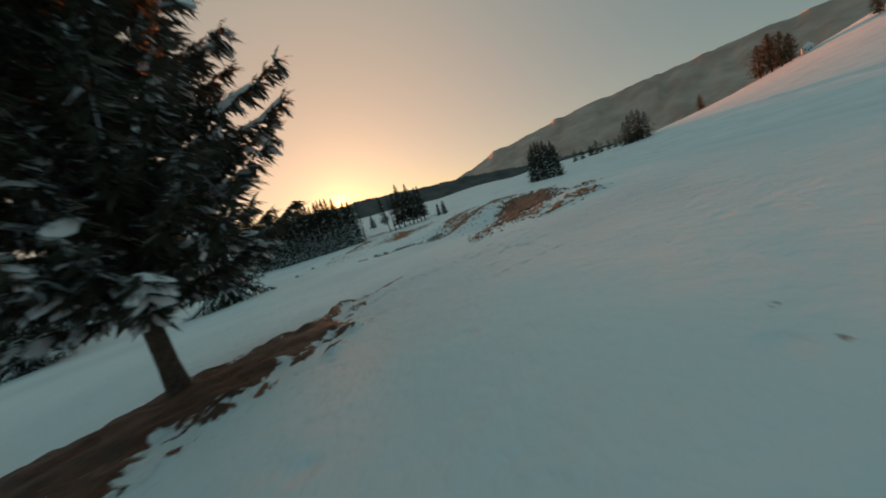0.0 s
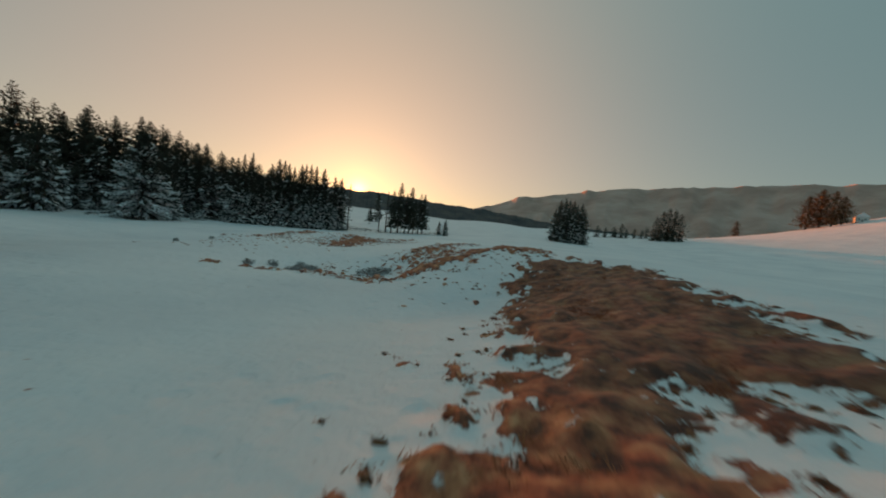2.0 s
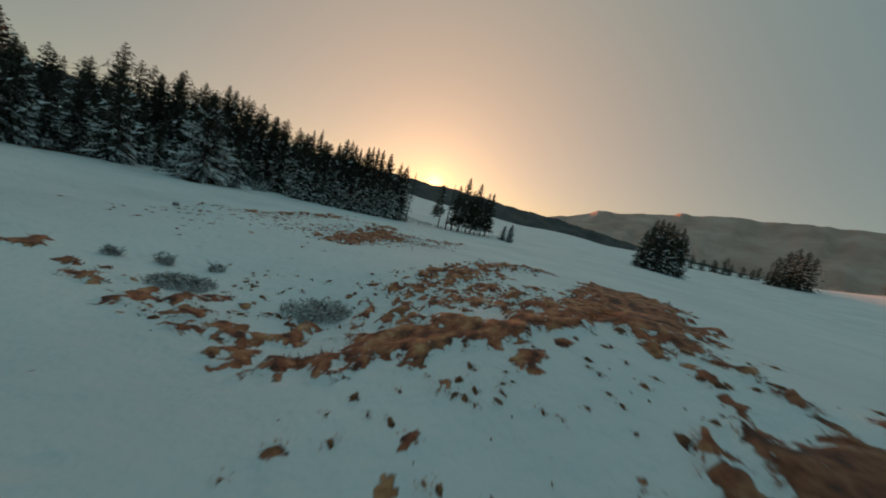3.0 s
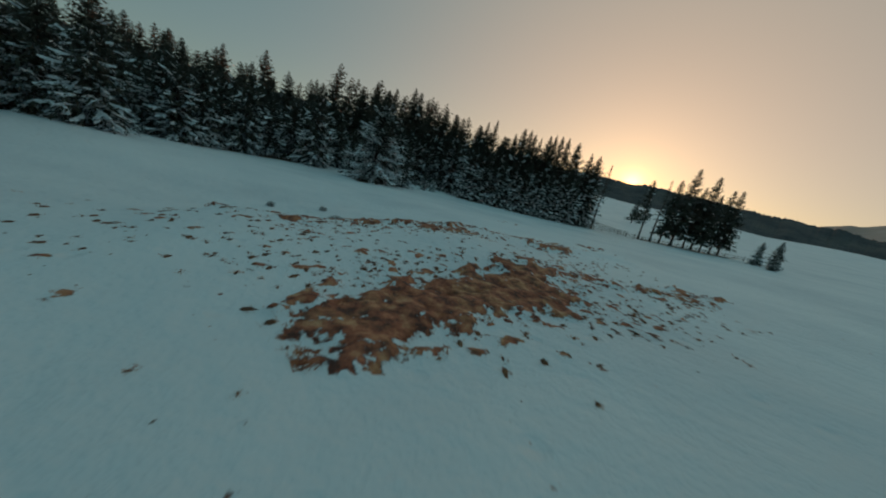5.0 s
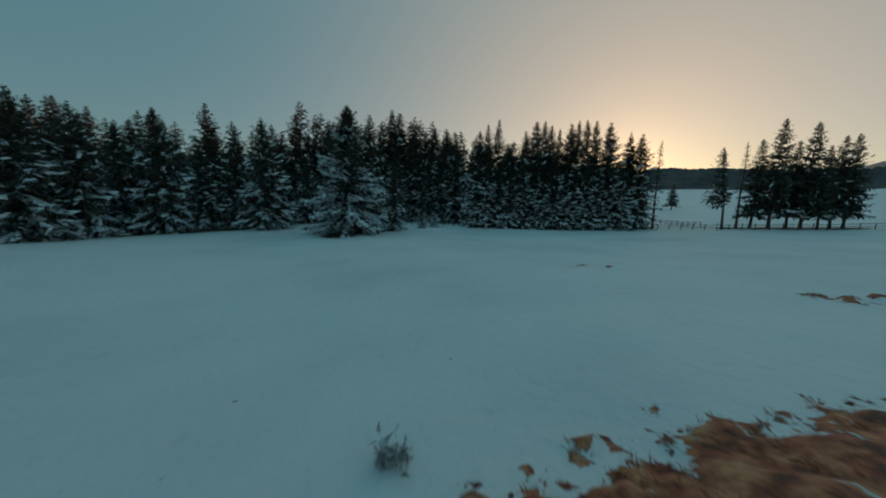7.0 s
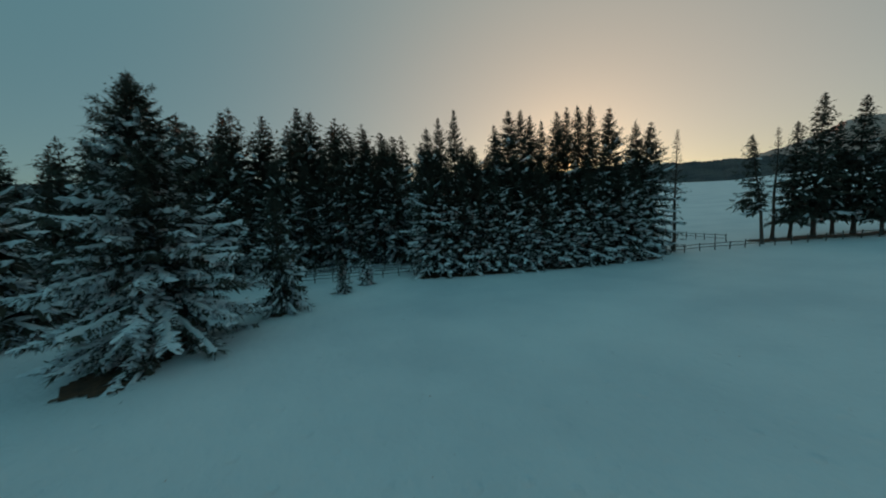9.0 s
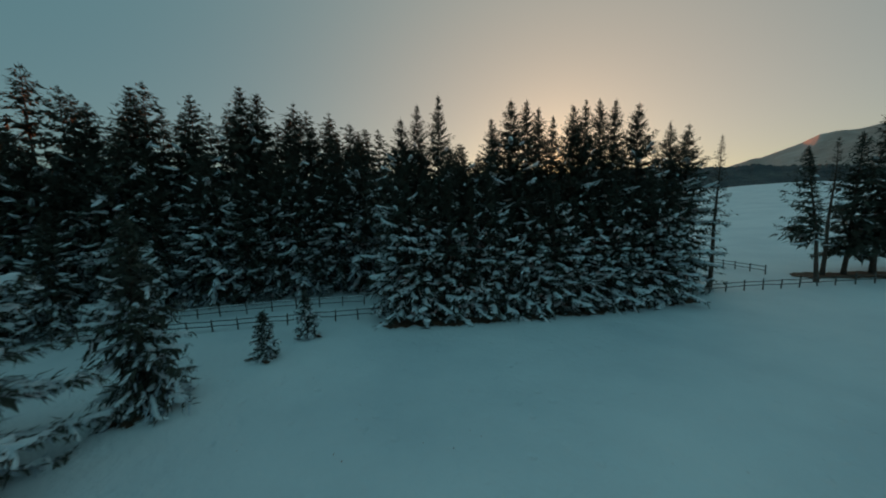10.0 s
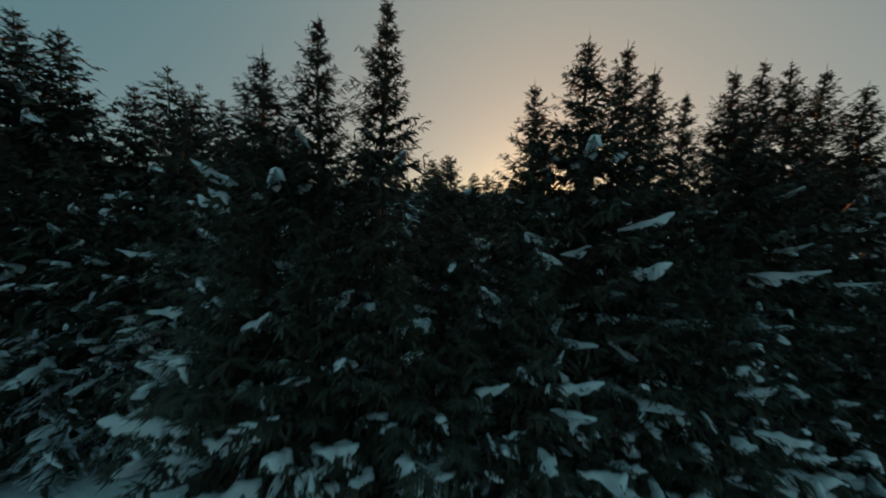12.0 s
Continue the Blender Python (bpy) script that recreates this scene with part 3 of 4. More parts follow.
def spruce_meshes(name, seed, height, reach, twigs, snow, bare_to=0.03, thin=1.0, mat=NEEDLE, whorl=0.42, lean=(0.0, 0.0), one_side=None, taper=1.9, droop=1.0, spray=0.3, cap=0.8, pad=0.3, dense=2.0, drape=1.0, slim=0.65):
    """Trunk, crown and snow of one conifer, its foot at the origin."""
    r = np.random.RandomState(seed)
    zs = np.linspace(-0.3, height, 14)
    bend = lambda z: np.stack([lean[0] * (np.clip(z, 0, None) / height) ** 1.2 + 0.06 * np.sin(z * 0.7 + seed), lean[1] * (np.clip(z, 0, None) / height) ** 1.2 + 0.06 * np.cos(z * 0.6 + seed), z], -1)
    base_r = 0.0125 * height + 0.03
    tv, tq = tube(bend(zs), base_r * (1 - np.clip(zs, 0, None) / height * 0.96) * np.where(zs < 0.1, 1.35, 1.0), 9)
    trunk = mesh_from(name + "_trunk", tv, tq, BARK, smooth=True)
    verts, tris, sv, sq = [], [], [], []
    count, scount = 0, 0
    z = height * bare_to
    while z < height - 0.12:
        f = z / height
        shape = math.tanh(taper * (1 - f)) / math.tanh(taper) * (0.6 + 0.4 * min(1.0, (f + 0.02) / 0.14))
        n = max(5, int(round((5.0 + 3.0 * (1 - f)) * thin)))
        a0 = r.rand() * 6.28
        for b in range(n):
            az = a0 + b * 6.283 / n + r.normal(0, 0.22)
            long = (reach * shape + 0.10) * (0.62 + 0.5 * r.rand()) * (1.15 if r.rand() < 0.12 else 1.0)
            if one_side is not None and math.cos(az - one_side) < 0.1:
                long *= 0.2
            rise = math.radians(38) * f**1.6 - math.radians(24) * droop * (1 - f) ** 1.2 + r.normal(0, 0.10)
            seg = 5
            s = np.linspace(0, 1, seg + 1)
            out_ = long * s * math.cos(rise)
            up_ = long * (s * math.sin(rise) - 0.22 * droop * (1 - f) * s**1.4 + (0.16 + 0.12 * (1 - droop)) * s**3)
            org = bend(np.array([z + r.normal(0, 0.08)]))[0]
            d = np.array([math.cos(az), math.sin(az), 0.0])
            side = np.array([-d[1], d[0], 0.0])
            pts = org + out_[:, None] * d + up_[:, None] * np.array([0, 0, 1.0])
            # branch wood: a thin three-sided rod
            w = 0.006 * height / 10 + 0.008 * long
            for k in range(seg):
                p, q = pts[k], pts[k + 1]
                w0, w1 = w * (1 - s[k]) + 0.006, w * (1 - s[k + 1]) + 0.005
                verts += [p + side * w0, p - side * w0, q + side * w1, q - side * w1]
                tris += [(count, count + 1, count + 2), (count + 1, count + 3, count + 2)]
                count += 4
            # side shoots, each a fan of drooping needle sprays
            m = max(7 if twigs > 3 else 4, int(twigs * (long + 0.6) / 2.2))
            u = np.sort(r.uniform(0.12, 1.0, m))
            cx = np.stack([np.interp(u, s, pts[:, i]) for i in range(3)], -1)
            sgn = np.where(np.arange(m) % 2 == 0, 1.0, -1.0)
            tl = long * (0.10 + 0.30 * (1 - u) ** 0.8 * np.minimum(1, u * 4)) * r.uniform(0.4, 1.5, m) + 0.05
            small = spray * min(1.0, 0.5 + 3.2 * (1 - f))
            tl = np.minimum(np.clip(tl, small * r.uniform(0.5, 1.5, m), cap), 0.10 + 0.30 * (height - z))
            td = d[None] * r.uniform(0.35, 0.9, (m, 1)) + side[None] * (sgn * r.uniform(0.5, 1.1, m))[:, None]
            td[:, 2] = -0.25 + r.normal(0, 0.38, m) + 0.5 * f
            td /= np.linalg.norm(td, axis=1)[:, None]
            cross = np.cross(td, [0, 0, 1.0])
            cross /= np.linalg.norm(cross, axis=1)[:, None] + 1e-9
            for part_, (along, hang) in enumerate(((0.0, 0.28), (0.2, 0.6), (0.42, 0.4), (0.66, 0.3))):
                tip = cx + td * (tl * (along + 0.72 - 0.2 * slim))[:, None] + cross * (tl * r.normal(0, 0.22, m))[:, None]
                tip[:, 2] -= tl * hang * r.uniform(0.1, 0.9, m)
                root = cx + td * (tl * along)[:, None]
                half = slim * (0.02 + 0.16 * tl)[:, None] * r.uniform(0.5, 1.1, (m, 1))
                wide = cross if part_ != 1 else (cross * 0.45 + np.array([0, 0, 0.9]))
                tri_v = np.stack([root + wide * half, root - wide * half, tip], 1).reshape(-1, 3)
                verts.append(tri_v)
                tris.append(np.arange(3 * m).reshape(m, 3) + count)
                count += 3 * m
            # the dark inner mass of the crown: broad hanging sprays near the stem
            if dense:
                k = max(2, int(dense * (1.6 + long) / slim**0.8))
                ui = r.uniform(0.0, 0.62, k)
                ci = np.stack([np.interp(ui, s, pts[:, i]) for i in range(3)], -1)
                li = min(0.15 + 0.32 * long, 3.2 * spray, 1.1) * r.uniform(0.6, 1.3, k)
                turn_i = r.uniform(0, 6.283, k)
                wi = np.stack([np.cos(turn_i), np.sin(turn_i), r.uniform(-0.3, 0.3, k)], -1) * (li * 0.42 * slim)[:, None]
                ti = ci + d[None] * (li * r.uniform(-0.1, 0.7, k))[:, None] + side[None] * (li * r.normal(0, 0.4, k))[:, None]
                ti[:, 2] -= li * r.uniform(0.1, 0.9, k) * (1.3 - f)
                verts.append(np.stack([ci + wi, ci - wi, ti], 1).reshape(-1, 3))
                tris.append(np.arange(3 * k).reshape(k, 3) + count)
                count += 3 * k
            # snow lying along the branch
            clump = 0.5 + 0.5 * math.sin(az * 2 + seed + z * 1.1) * math.cos(z * 0.8 - az + seed)
            chance = min(1.0, snow * max(0.0, min(1.0, 1.45 - 1.75 * f)) * (0.25 + 1.4 * clump))
            if r.rand() < chance and long > 0.45:
                k0 = r.uniform(0.25, 0.6)
                k1 = r.uniform(0.9, 1.06) if r.rand() < 0.75 else k0 + 0.3
                uu = np.linspace(k0, k1, 8)
                pp = np.stack([np.interp(uu, s, pts[:, i]) for i in range(3)], -1)
                ww = np.minimum(0.19 * min(1.0, drape), drape * (0.07 + 0.055 * long) * r.uniform(0.55, 1.2) * np.array([0.2, 0.7, 1.0, 0.9, 1.0, 0.85, 0.6, 0.15])) * r.uniform(0.45, 1.25, 8)
                hh = ww * r.uniform(0.35, 0.7, 8)
                sway = side[None] * (ww * r.normal(0, 0.35, 8))[:, None]
                pp = pp + sway + np.array([0, 0, 0.04 + 0.2 * spray])
                ring = [pp + side * ww[:, None] * 1.0 - np.array([0, 0, 1.0]) * (ww * r.uniform(0.5, 1.9, 8))[:, None], pp + side * (ww * 0.55)[:, None] + np.array([0, 0, 1.0]) * (hh * 0.8)[:, None],
                        pp + np.array([0, 0, 1.0]) * hh[:, None] - side * (ww * 0.2)[:, None], pp - side * (ww * 0.7)[:, None] + np.array([0, 0, 1.0]) * (hh * 0.4)[:, None],
                        pp - side * ww[:, None] - np.array([0, 0, 1.0]) * (ww * r.uniform(0.5, 1.9, 8))[:, None]]
                g = np.stack(ring, 1).reshape(-1, 3)
                for i in range(7):
                    for j in range(4):
                        sq.append((scount + i * 5 + j, scount + i * 5 + j + 1, scount + (i + 1) * 5 + j + 1, scount + (i + 1) * 5 + j))
                sv.append(g)
                scount += len(g)
            # small pads of snow on the side shoots
            pads = r.rand(m) < chance * pad * (0.25 + 1.5 * (r.rand() < 0.4))
            for q in np.nonzero(pads)[0]:
                wide_ = (0.03 + 0.11 * tl[q]) * r.uniform(0.8, 1.5)
                ss = np.array([-0.25, 0.2, 0.65, 1.05])
                line_ = cx[q] + np.outer(ss * tl[q], td[q])
                line_[:, 2] += 0.02 - 0.3 * tl[q] * np.clip(ss, 0, 1) ** 2
                wd = wide_ * np.array([0.35, 1.0, r.uniform(0.7, 1.2), 0.4])
                hang_ = np.stack([wd * 0, wd * 0, wd * r.uniform(0.6, 1.8, 4)], -1)
                lift_ = np.stack([wd * 0, wd * 0, wd * 0.45 + 0.01], -1)
                g = np.stack([line_ + cross[q] * wd[:, None] - hang_, line_ + cross[q] * (wd * 0.6)[:, None] + lift_ * 0.7, line_ + lift_, line_ - cross[q] * (wd * 0.6)[:, None] + lift_ * 0.6, line_ - cross[q] * wd[:, None] - hang_], 1).reshape(-1, 3)
                for i in range(3):
                    for j in range(4):
                        sq.append((scount + i * 5 + j, scount + i * 5 + j + 1, scount + (i + 1) * 5 + j + 1, scount + (i + 1) * 5 + j))
                sv.append(g)
                scount += 20
        z += whorl * (0.42 + 0.68 * min(1.0, 1.7 * (1 - f))) * r.uniform(0.75, 1.25)
    # leader
    top = bend(np.array([height - 0.7, height + 0.3]))
    for k in range(7):
        a = k * 0.9
        dd = np.array([math.cos(a), math.sin(a), 0]) * 0.035
        verts.append(np.stack([top[0] + dd, top[0] - dd, top[1]]))
        tris.append(np.array([[count, count + 1, count + 2]]))
        count += 3
    V = np.concatenate([np.atleast_2d(v) for v in verts])
    T = np.concatenate([np.atleast_2d(t) for t in tris])
    crown = mesh_from(name + "_crown", V, T, mat)
    load = None
    if sv:
        S = np.concatenate(sv)
        F = np.array(sq)
        load = mesh_from(name + "_snow", S, F, SNOW_LOAD, smooth=True)
    return trunk, crown, load, height


def plant(kind, name, x, y, height, turn, label, category="spruce", group="", wide=1.0):
    """One tree from a kind's meshes, scaled to its height."""
    trunk, crown, load, h = kind
    ob = new(name)
    k = height / h
    ob.matrix_basis = Matrix.LocRotScale((x, y, ground_z(x, y) - 0.03), Euler((0, 0, turn)), (k * wide, k * wide, k))
    child("trunk", trunk, ob, "brown scaly bark")
    tagged(child("crown", crown, ob, "dark green needles"), kind="stuff")
    if load:
        tagged(child("snow_load", load, ob, "snow lying on the boughs"), kind="stuff")
    return tagged(ob, label, category, group)


rnd = random.Random(11)
FINE = [spruce_meshes("spruce_fine_%s" % "abcde"[i], 20 + i, 18.0, 4.0 + 0.3 * (i % 3), 21, 0.62, whorl=0.54, spray=0.21, cap=0.5, pad=0.07, dense=2.6, slim=0.5, drape=1.1) for i in range(5)]
FRONT = [spruce_meshes("spruce_front_%s" % "abc"[i], 200 + i, 12.0, 3.6, 24, 1.05, bare_to=0.05, whorl=0.6, droop=0.9, taper=1.3, mat=NEEDLE_DARK, spray=0.2, cap=0.5, pad=0.1, dense=2.6, drape=1.35, slim=0.52) for i in range(3)]
LACY = [spruce_meshes("spruce_lacy_%s" % "abc"[i], 40 + i, 18.0, 3.0 + 0.25 * i, 27, 0.4, thin=0.85, whorl=0.5, spray=0.19, cap=0.4, pad=0.04, dense=2.2, slim=0.5) for i in range(3)]
BROAD = [spruce_meshes("spruce_broad_%s" % "ab"[i], 60 + i, 15.0, 6.0, (20, 34)[i], (0.6, 1.4)[i], whorl=0.44, taper=1.3, drape=1.7, slim=0.55, mat=(NEEDLE_DARK, NEEDLE_WHITE)[i], spray=(0.3, 0.2)[i], cap=(0.8, 0.55)[i], pad=(0.1, 0.2)[i], dense=(2.0, 2.8)[i]) for i in range(2)]
FAR = [spruce_meshes("spruce_wood_%s" % "abcd"[i], 80 + i, 20.0, 5.0 + 0.4 * (i % 2), 4.2, 0.6, whorl=0.84, spray=0.5, cap=1.1, pad=0.12, dense=2.4, slim=1.0) for i in range(4)]
DEEP = [spruce_meshes("spruce_deep_%s" % "ab"[i], 90 + i, 22.0, 5.6, 1.6, 0.0, whorl=1.25, mat=NEEDLE_PLAIN, thin=0.8, spray=0.9, cap=1.9, dense=1.6, slim=1.0) for i in range(2)]
SNOWY = [spruce_meshes("spruce_snowy_%s" % "abc"[i], 100 + i, 13.0, 3.6, 8, 0.75, whorl=0.54, drape=1.05, mat=NEEDLE_WHITE, spray=0.42, cap=1.1, pad=0.12) for i in range(3)]
STEM = [spruce_meshes("spruce_stem_%s" % "abc"[i], 120 + i, 16.0, 3.3, 9, 0.1, bare_to=0.2, whorl=0.56, mat=NEEDLE_PLAIN, spray=0.38, cap=0.9, slim=0.8, dense=1.5) for i in range(3)]
SMALL = [spruce_meshes("spruce_small_%s" % "ab"[i], 140 + i, 3.2, 0.8, 36, 0.8, whorl=0.17, mat=NEEDLE_WHITE, spray=0.12, cap=0.4, dense=1.0) for i in range(2)]
NEAR = spruce_meshes("spruce_near", 160, 14.0, 3.95, 84, 0.6, bare_to=0.16, whorl=0.32, drape=0.55, droop=0.0, mat=NEEDLE_NEAR, spray=0.16, cap=0.4, pad=0.07, dense=4.0)
LARCHES = [spruce_meshes("larch_%s" % "ab"[i], 170 + i, 15.0, 1.7, 5, 0.0, bare_to=0.45, thin=0.7, mat=LARCH, whorl=0.6, spray=0.2, cap=0.5, dense=0) for i in range(2)]
LEANER = spruce_meshes("spruce_leaning", 180, 14.0, 3.3, 9, 0.15, bare_to=0.32, whorl=0.45, lean=(-1.6, 1.3), one_side=2.6, mat=NEEDLE_PLAIN, spray=0.4, cap=1.0, dense=1.0)

RUSSET = varied("russet_larch_twigs", [(0.3, (0.16, 0.085, 0.045)), (0.75, (0.30, 0.17, 0.09))], 1.5, 0.85)
LARCHES_FAR = [spruce_meshes("larch_russet_%s" % "ab"[i], 190 + i, 20.0, 4.6, 5, 0.0, bare_to=0.1, whorl=0.8, mat=RUSSET, taper=2.6, droop=0.2, spray=0.5, cap=1.0, dense=0.8, slim=1.0) for i in range(2)]

# the trees by the start of the way
plant(NEAR, "spruce", -7.0, -3.4, 14.0, 0.6, "tall spruce on a bare trunk over thawed grass")
plant(BROAD[0], "spruce", -23.1, 18.2, 14.6, 1.3, "single spruce with full crown on the snowfield", wide=0.66)

for x, y, h in ((-49.0, 18.5, 13.0), (-45.0, 17.0, 11.5), (-41.5, 15.5, 12.5), (-38.0, 13.0, 12.0)):
    plant(SNOWY[int(-x) % 3], "spruce", x, y, h, -x, "dark spruce with snowy lower boughs at the meadow's edge", group="trees of the wood's edge")

# spruces standing alone on the meadow
plant(BROAD[1], "spruce", -57.5, 60.2, 15.3, 2.0, "broad snow-laden spruce alone on the meadow")
plant(SNOWY[0], "spruce", -59.0, 67.4, 9.2, 0.4, "young spruce with thick dark crown beside the snowfield", wide=0.85)
plant(SMALL[0], "spruce", -59.4, 72.9, 3.0, 0.0, "small bushy spruce powdered with snow", group="small spruces by the fence")
plant(SMALL[1], "spruce", -60.6, 76.2, 3.2, 1.0, "small bushy spruce powdered with snow", group="small spruces by the fence")
for x, y, h in ((-50.5, 27.0, 12.0), (-55.2, 23.4, 12.0), (-56.6, 20.5, 11.5), (-60.5, 16.0, 12.5)):
    plant(SNOWY[rnd.randrange(3)], "spruce", x, y, h, rnd.random() * 6, "snow-dusted spruce at the edge of the wood", group="trees of the wood's edge")

# the grove in front of the fence
for x, y, h, lacy in ((-59.3, 84.7, 16.3, 0), (-58.4, 85.8, 17.3, 1), (-57.3, 87.1, 18.1, 1), (-55.9, 88.7, 13.8, 0), (-54.2, 90.6, 16.4, 0), (-53.1, 91.9, 18.1, 0), (-52.1, 93.0, 18.0, 1), (-51.4, 93.9, 17.4, 1),
                      (-50.5, 94.9, 16.7, 1), (-49.2, 96.4, 17.7, 0), (-48.4, 97.2, 18.1, 1), (-47.5, 98.3, 18.3, 1), (-46.5, 99.4, 18.2, 1), (-44.9, 101.3, 17.9, 0), (-42.6, 103.9, 16.2, 0), (-41.3, 105.4, 16.1, 0)):
    plant((LACY if lacy else FINE)[rnd.randrange(3 if lacy else 5)], "spruce", x, y, h, rnd.random() * 6, "tall spruce in a dense grove, snow on its lower boughs", group="trees of the grove")
for i in range(14):
    s = (i + 0.2) / 15
    off = rnd.uniform(-0.9, 0.5)
    x, y = -58.2 + s * 18.6 - off * 0.2, 83.2 + s * 18.6 + off * 0.2
    plant(FRONT[i % 3], "spruce", x, y, rnd.uniform(9.5, 12.5), rnd.random() * 6, "spruce at the front of a grove, lower boughs white with snow", group="trees of the grove")

for i in range(18):
    s = (i + 0.5) / 18
    x, y = -62.8 + s * 20.5 + rnd.uniform(-0.8, 0.8), 87.6 + s * 24.0 + rnd.uniform(-0.8, 0.8)
    plant(FAR[i % 4], "spruce", x, y, rnd.uniform(11.5, 14.5), rnd.random() * 6, "dark spruce at the back of a grove", group="trees of the grove")

# trees right of the gap, beyond the fence
for x, y, h in ((-27.9, 118.1, 14.5), (-25.8, 119.2, 17.4), (-22.3, 121.0, 16.4), (-19.3, 122.6, 14.1), (-18.0, 123.4, 14.2), (-24.0, 121.5, 14.0), (-20.5, 119.6, 12.5)):
    plant(STEM[rnd.randrange(3)], "spruce", x, y, h, rnd.random() * 6, "dark spruce on a bare lower stem beyond the fence", group="trees beyond the fence")
plant(LEANER, "spruce", -30.6, 113.0, 13.4, 0.0, "leaning spruce with boughs on one side")
plant(LARCHES[0], "larch", -29.6, 117.2, 14.2, 0.0, "thin leafless larch beyond the fence", "larch")
plant(LARCHES[1], "larch", -38.8, 106.6, 14.6, 1.0, "thin leafless larch at the end of a grove", "larch")

# the wood: a snowy front row and taller trees behind
for x, y, h in ((-62.6, 33.6, 12.6), (-66.0, 36.4, 12.7), (-66.2, 32.0, 13.2), (-69.0, 42.4, 13.8), (-70.5, 46.5, 11.0), (-67.8, 53.0, 14.2), (-72.5, 50.5, 12.0), (-74.0, 56.0, 11.0), (-76.0, 61.0, 10.0), (-77.5, 65.0, 9.0), (-71.0, 39.0, 12.0), (-64.0, 27.5, 13.0)):
    plant(SNOWY[rnd.randrange(3)], "spruce", x, y, h, rnd.random() * 6, "snow-dusted spruce at the edge of the wood", group="trees of the wood's edge")
for x, y, h in ((-106.9, 26.1, 19.4), (-103.4, 33.2, 18.5), (-99.0, 41.9, 19.2), (-95.3, 49.4, 20.8), (-90.4, 59.3, 17.8), (-88.4, 63.1, 19.8), (-86.3, 69.0, 19.6), (-85.4, 72.0, 21.8), (-83.9, 76.7, 21.7), (-82.4, 81.1, 23.3), (-81.9, 82.8, 22.9),
                (-80.9, 85.9, 20.4), (-80.1, 88.5, 19.6), (-79.4, 90.6, 20.7), (-78.5, 93.3, 20.7), (-77.9, 95.4, 20.3)):
    plant(FAR[rnd.randrange(4)], "spruce", x, y, h, rnd.random() * 6, "tall dark spruce in the wood behind the fence", group="trees of the wood")
for row in range(3):
    for k in range(26):
        y = 8 + k * 4.0 + rnd.uniform(-1.4, 1.4)
        x = np.interp(y, [0, 26, 60, 100, 130], [-88, -82, -82, -78.5, -80]) - row * 5.5 + rnd.uniform(-1.5, 1.5) + (-3 if row == 0 else 0)
        if math.degrees(math.atan2(x + 40, y - 66)) > -41:
            continue
        h = rnd.uniform(14.5, 17.5) if row == 0 or y < 64 else rnd.uniform(19.5, 24.0)
        plant(FAR[rnd.randrange(4)] if row == 0 else DEEP[rnd.randrange(2)], "spruce", x, y, h, rnd.random() * 6, "dark spruce inside the wood", group="trees of the wood")

# trees hard behind the back fence
for k in range(13):
    s = (k + 0.5) / 13
    x, y = -82.0 + 15.5 * s + rnd.uniform(-0.7, 0.7) - 2.2, 62.0 + 25.0 * s + rnd.uniform(-0.7, 0.7) + 1.6
    plant(FINE[k % 5] if k % 3 else SNOWY[k % 3], "spruce", x, y, rnd.uniform(12.0, 16.5), rnd.random() * 6, "dark spruce close behind the fence, snow on its boughs", group="trees of the wood's edge")

# the low wood behind the grove
for k in range(42):
    x, y = -64 - (k % 7) * 6.2 + rnd.uniform(-2, 2), 116 + (k // 7) * 8.0 + rnd.uniform(-2.5, 2.5)
    plant(DEEP[k % 2], "spruce", x, y, rnd.uniform(13.5, 16.5), rnd.random() * 6, "dark spruce in the low wood behind a grove", group="trees of the low wood", wide=1.2)

for x, y, h in ((-68.0, 104.6, 18.0), (-66.2, 105.9, 15.4), (-69.8, 105.5, 16.4), (-64.8, 106.2, 13.6), (-85.0, 110.4, 20.5), (-87.2, 116.9, 21.0), (-78.0, 114.5, 20.0), (-74.6, 110.5, 18.0), (-76.7, 122.9, 19.0), (-79.9, 132.6, 20.0), (-71.6, 121.2, 17.6), (-74.4, 131.0, 18.6), (-69.0, 128.0, 17.0)):
    plant(FAR[rnd.randrange(4)], "spruce", x, y, h, rnd.random() * 6, "dark spruce in the low wood behind a grove", group="trees of the low wood", wide=1.35)

# trees in the fields and on the far slopes
plant(STEM[0], "spruce", -59.0, 188.0, 9.5, 0.5, "dark bushy spruce alone in a snowy field", wide=1.5)
plant(SNOWY[1], "spruce", -11.2, 116.0, 4.6, 0.2, "young spruce on the edge of the snowfield", group="young spruces")
plant(SNOWY[2], "spruce", -8.6, 110.5, 5.2, 0.9, "young spruce on the edge of the snowfield", group="young spruces")
for k, (a, d, h) in enumerate(((14.5, 132, 13.5), (15.3, 128, 17.0), (16.0, 133, 18.0), (16.8, 127, 17.0), (17.4, 134, 17.6), (18.1, 129, 15.5), (18.8, 132, 16.5), (19.4, 130, 14.0))):
    plant(FAR[k % 4], "spruce", d * math.sin(radians(a)), 20 + d * math.cos(radians(a)), h, k * 1.1, "dark spruce in a clump on the far meadow", group="trees on the far meadow", wide=0.95)
for k, (a, d, h) in enumerate(((28.6, 262, 17.0), (29.4, 258, 21.0), (30.1, 264, 23.0), (30.9, 259, 22.0), (31.6, 263, 19.0))):
    plant(DEEP[k % 2], "spruce", d * math.sin(radians(a)), 20 + d * math.cos(radians(a)), h, k * 1.3, "dark spruce in a clump below the sunlit slope", group="trees below the sunlit slope", wide=1.3)
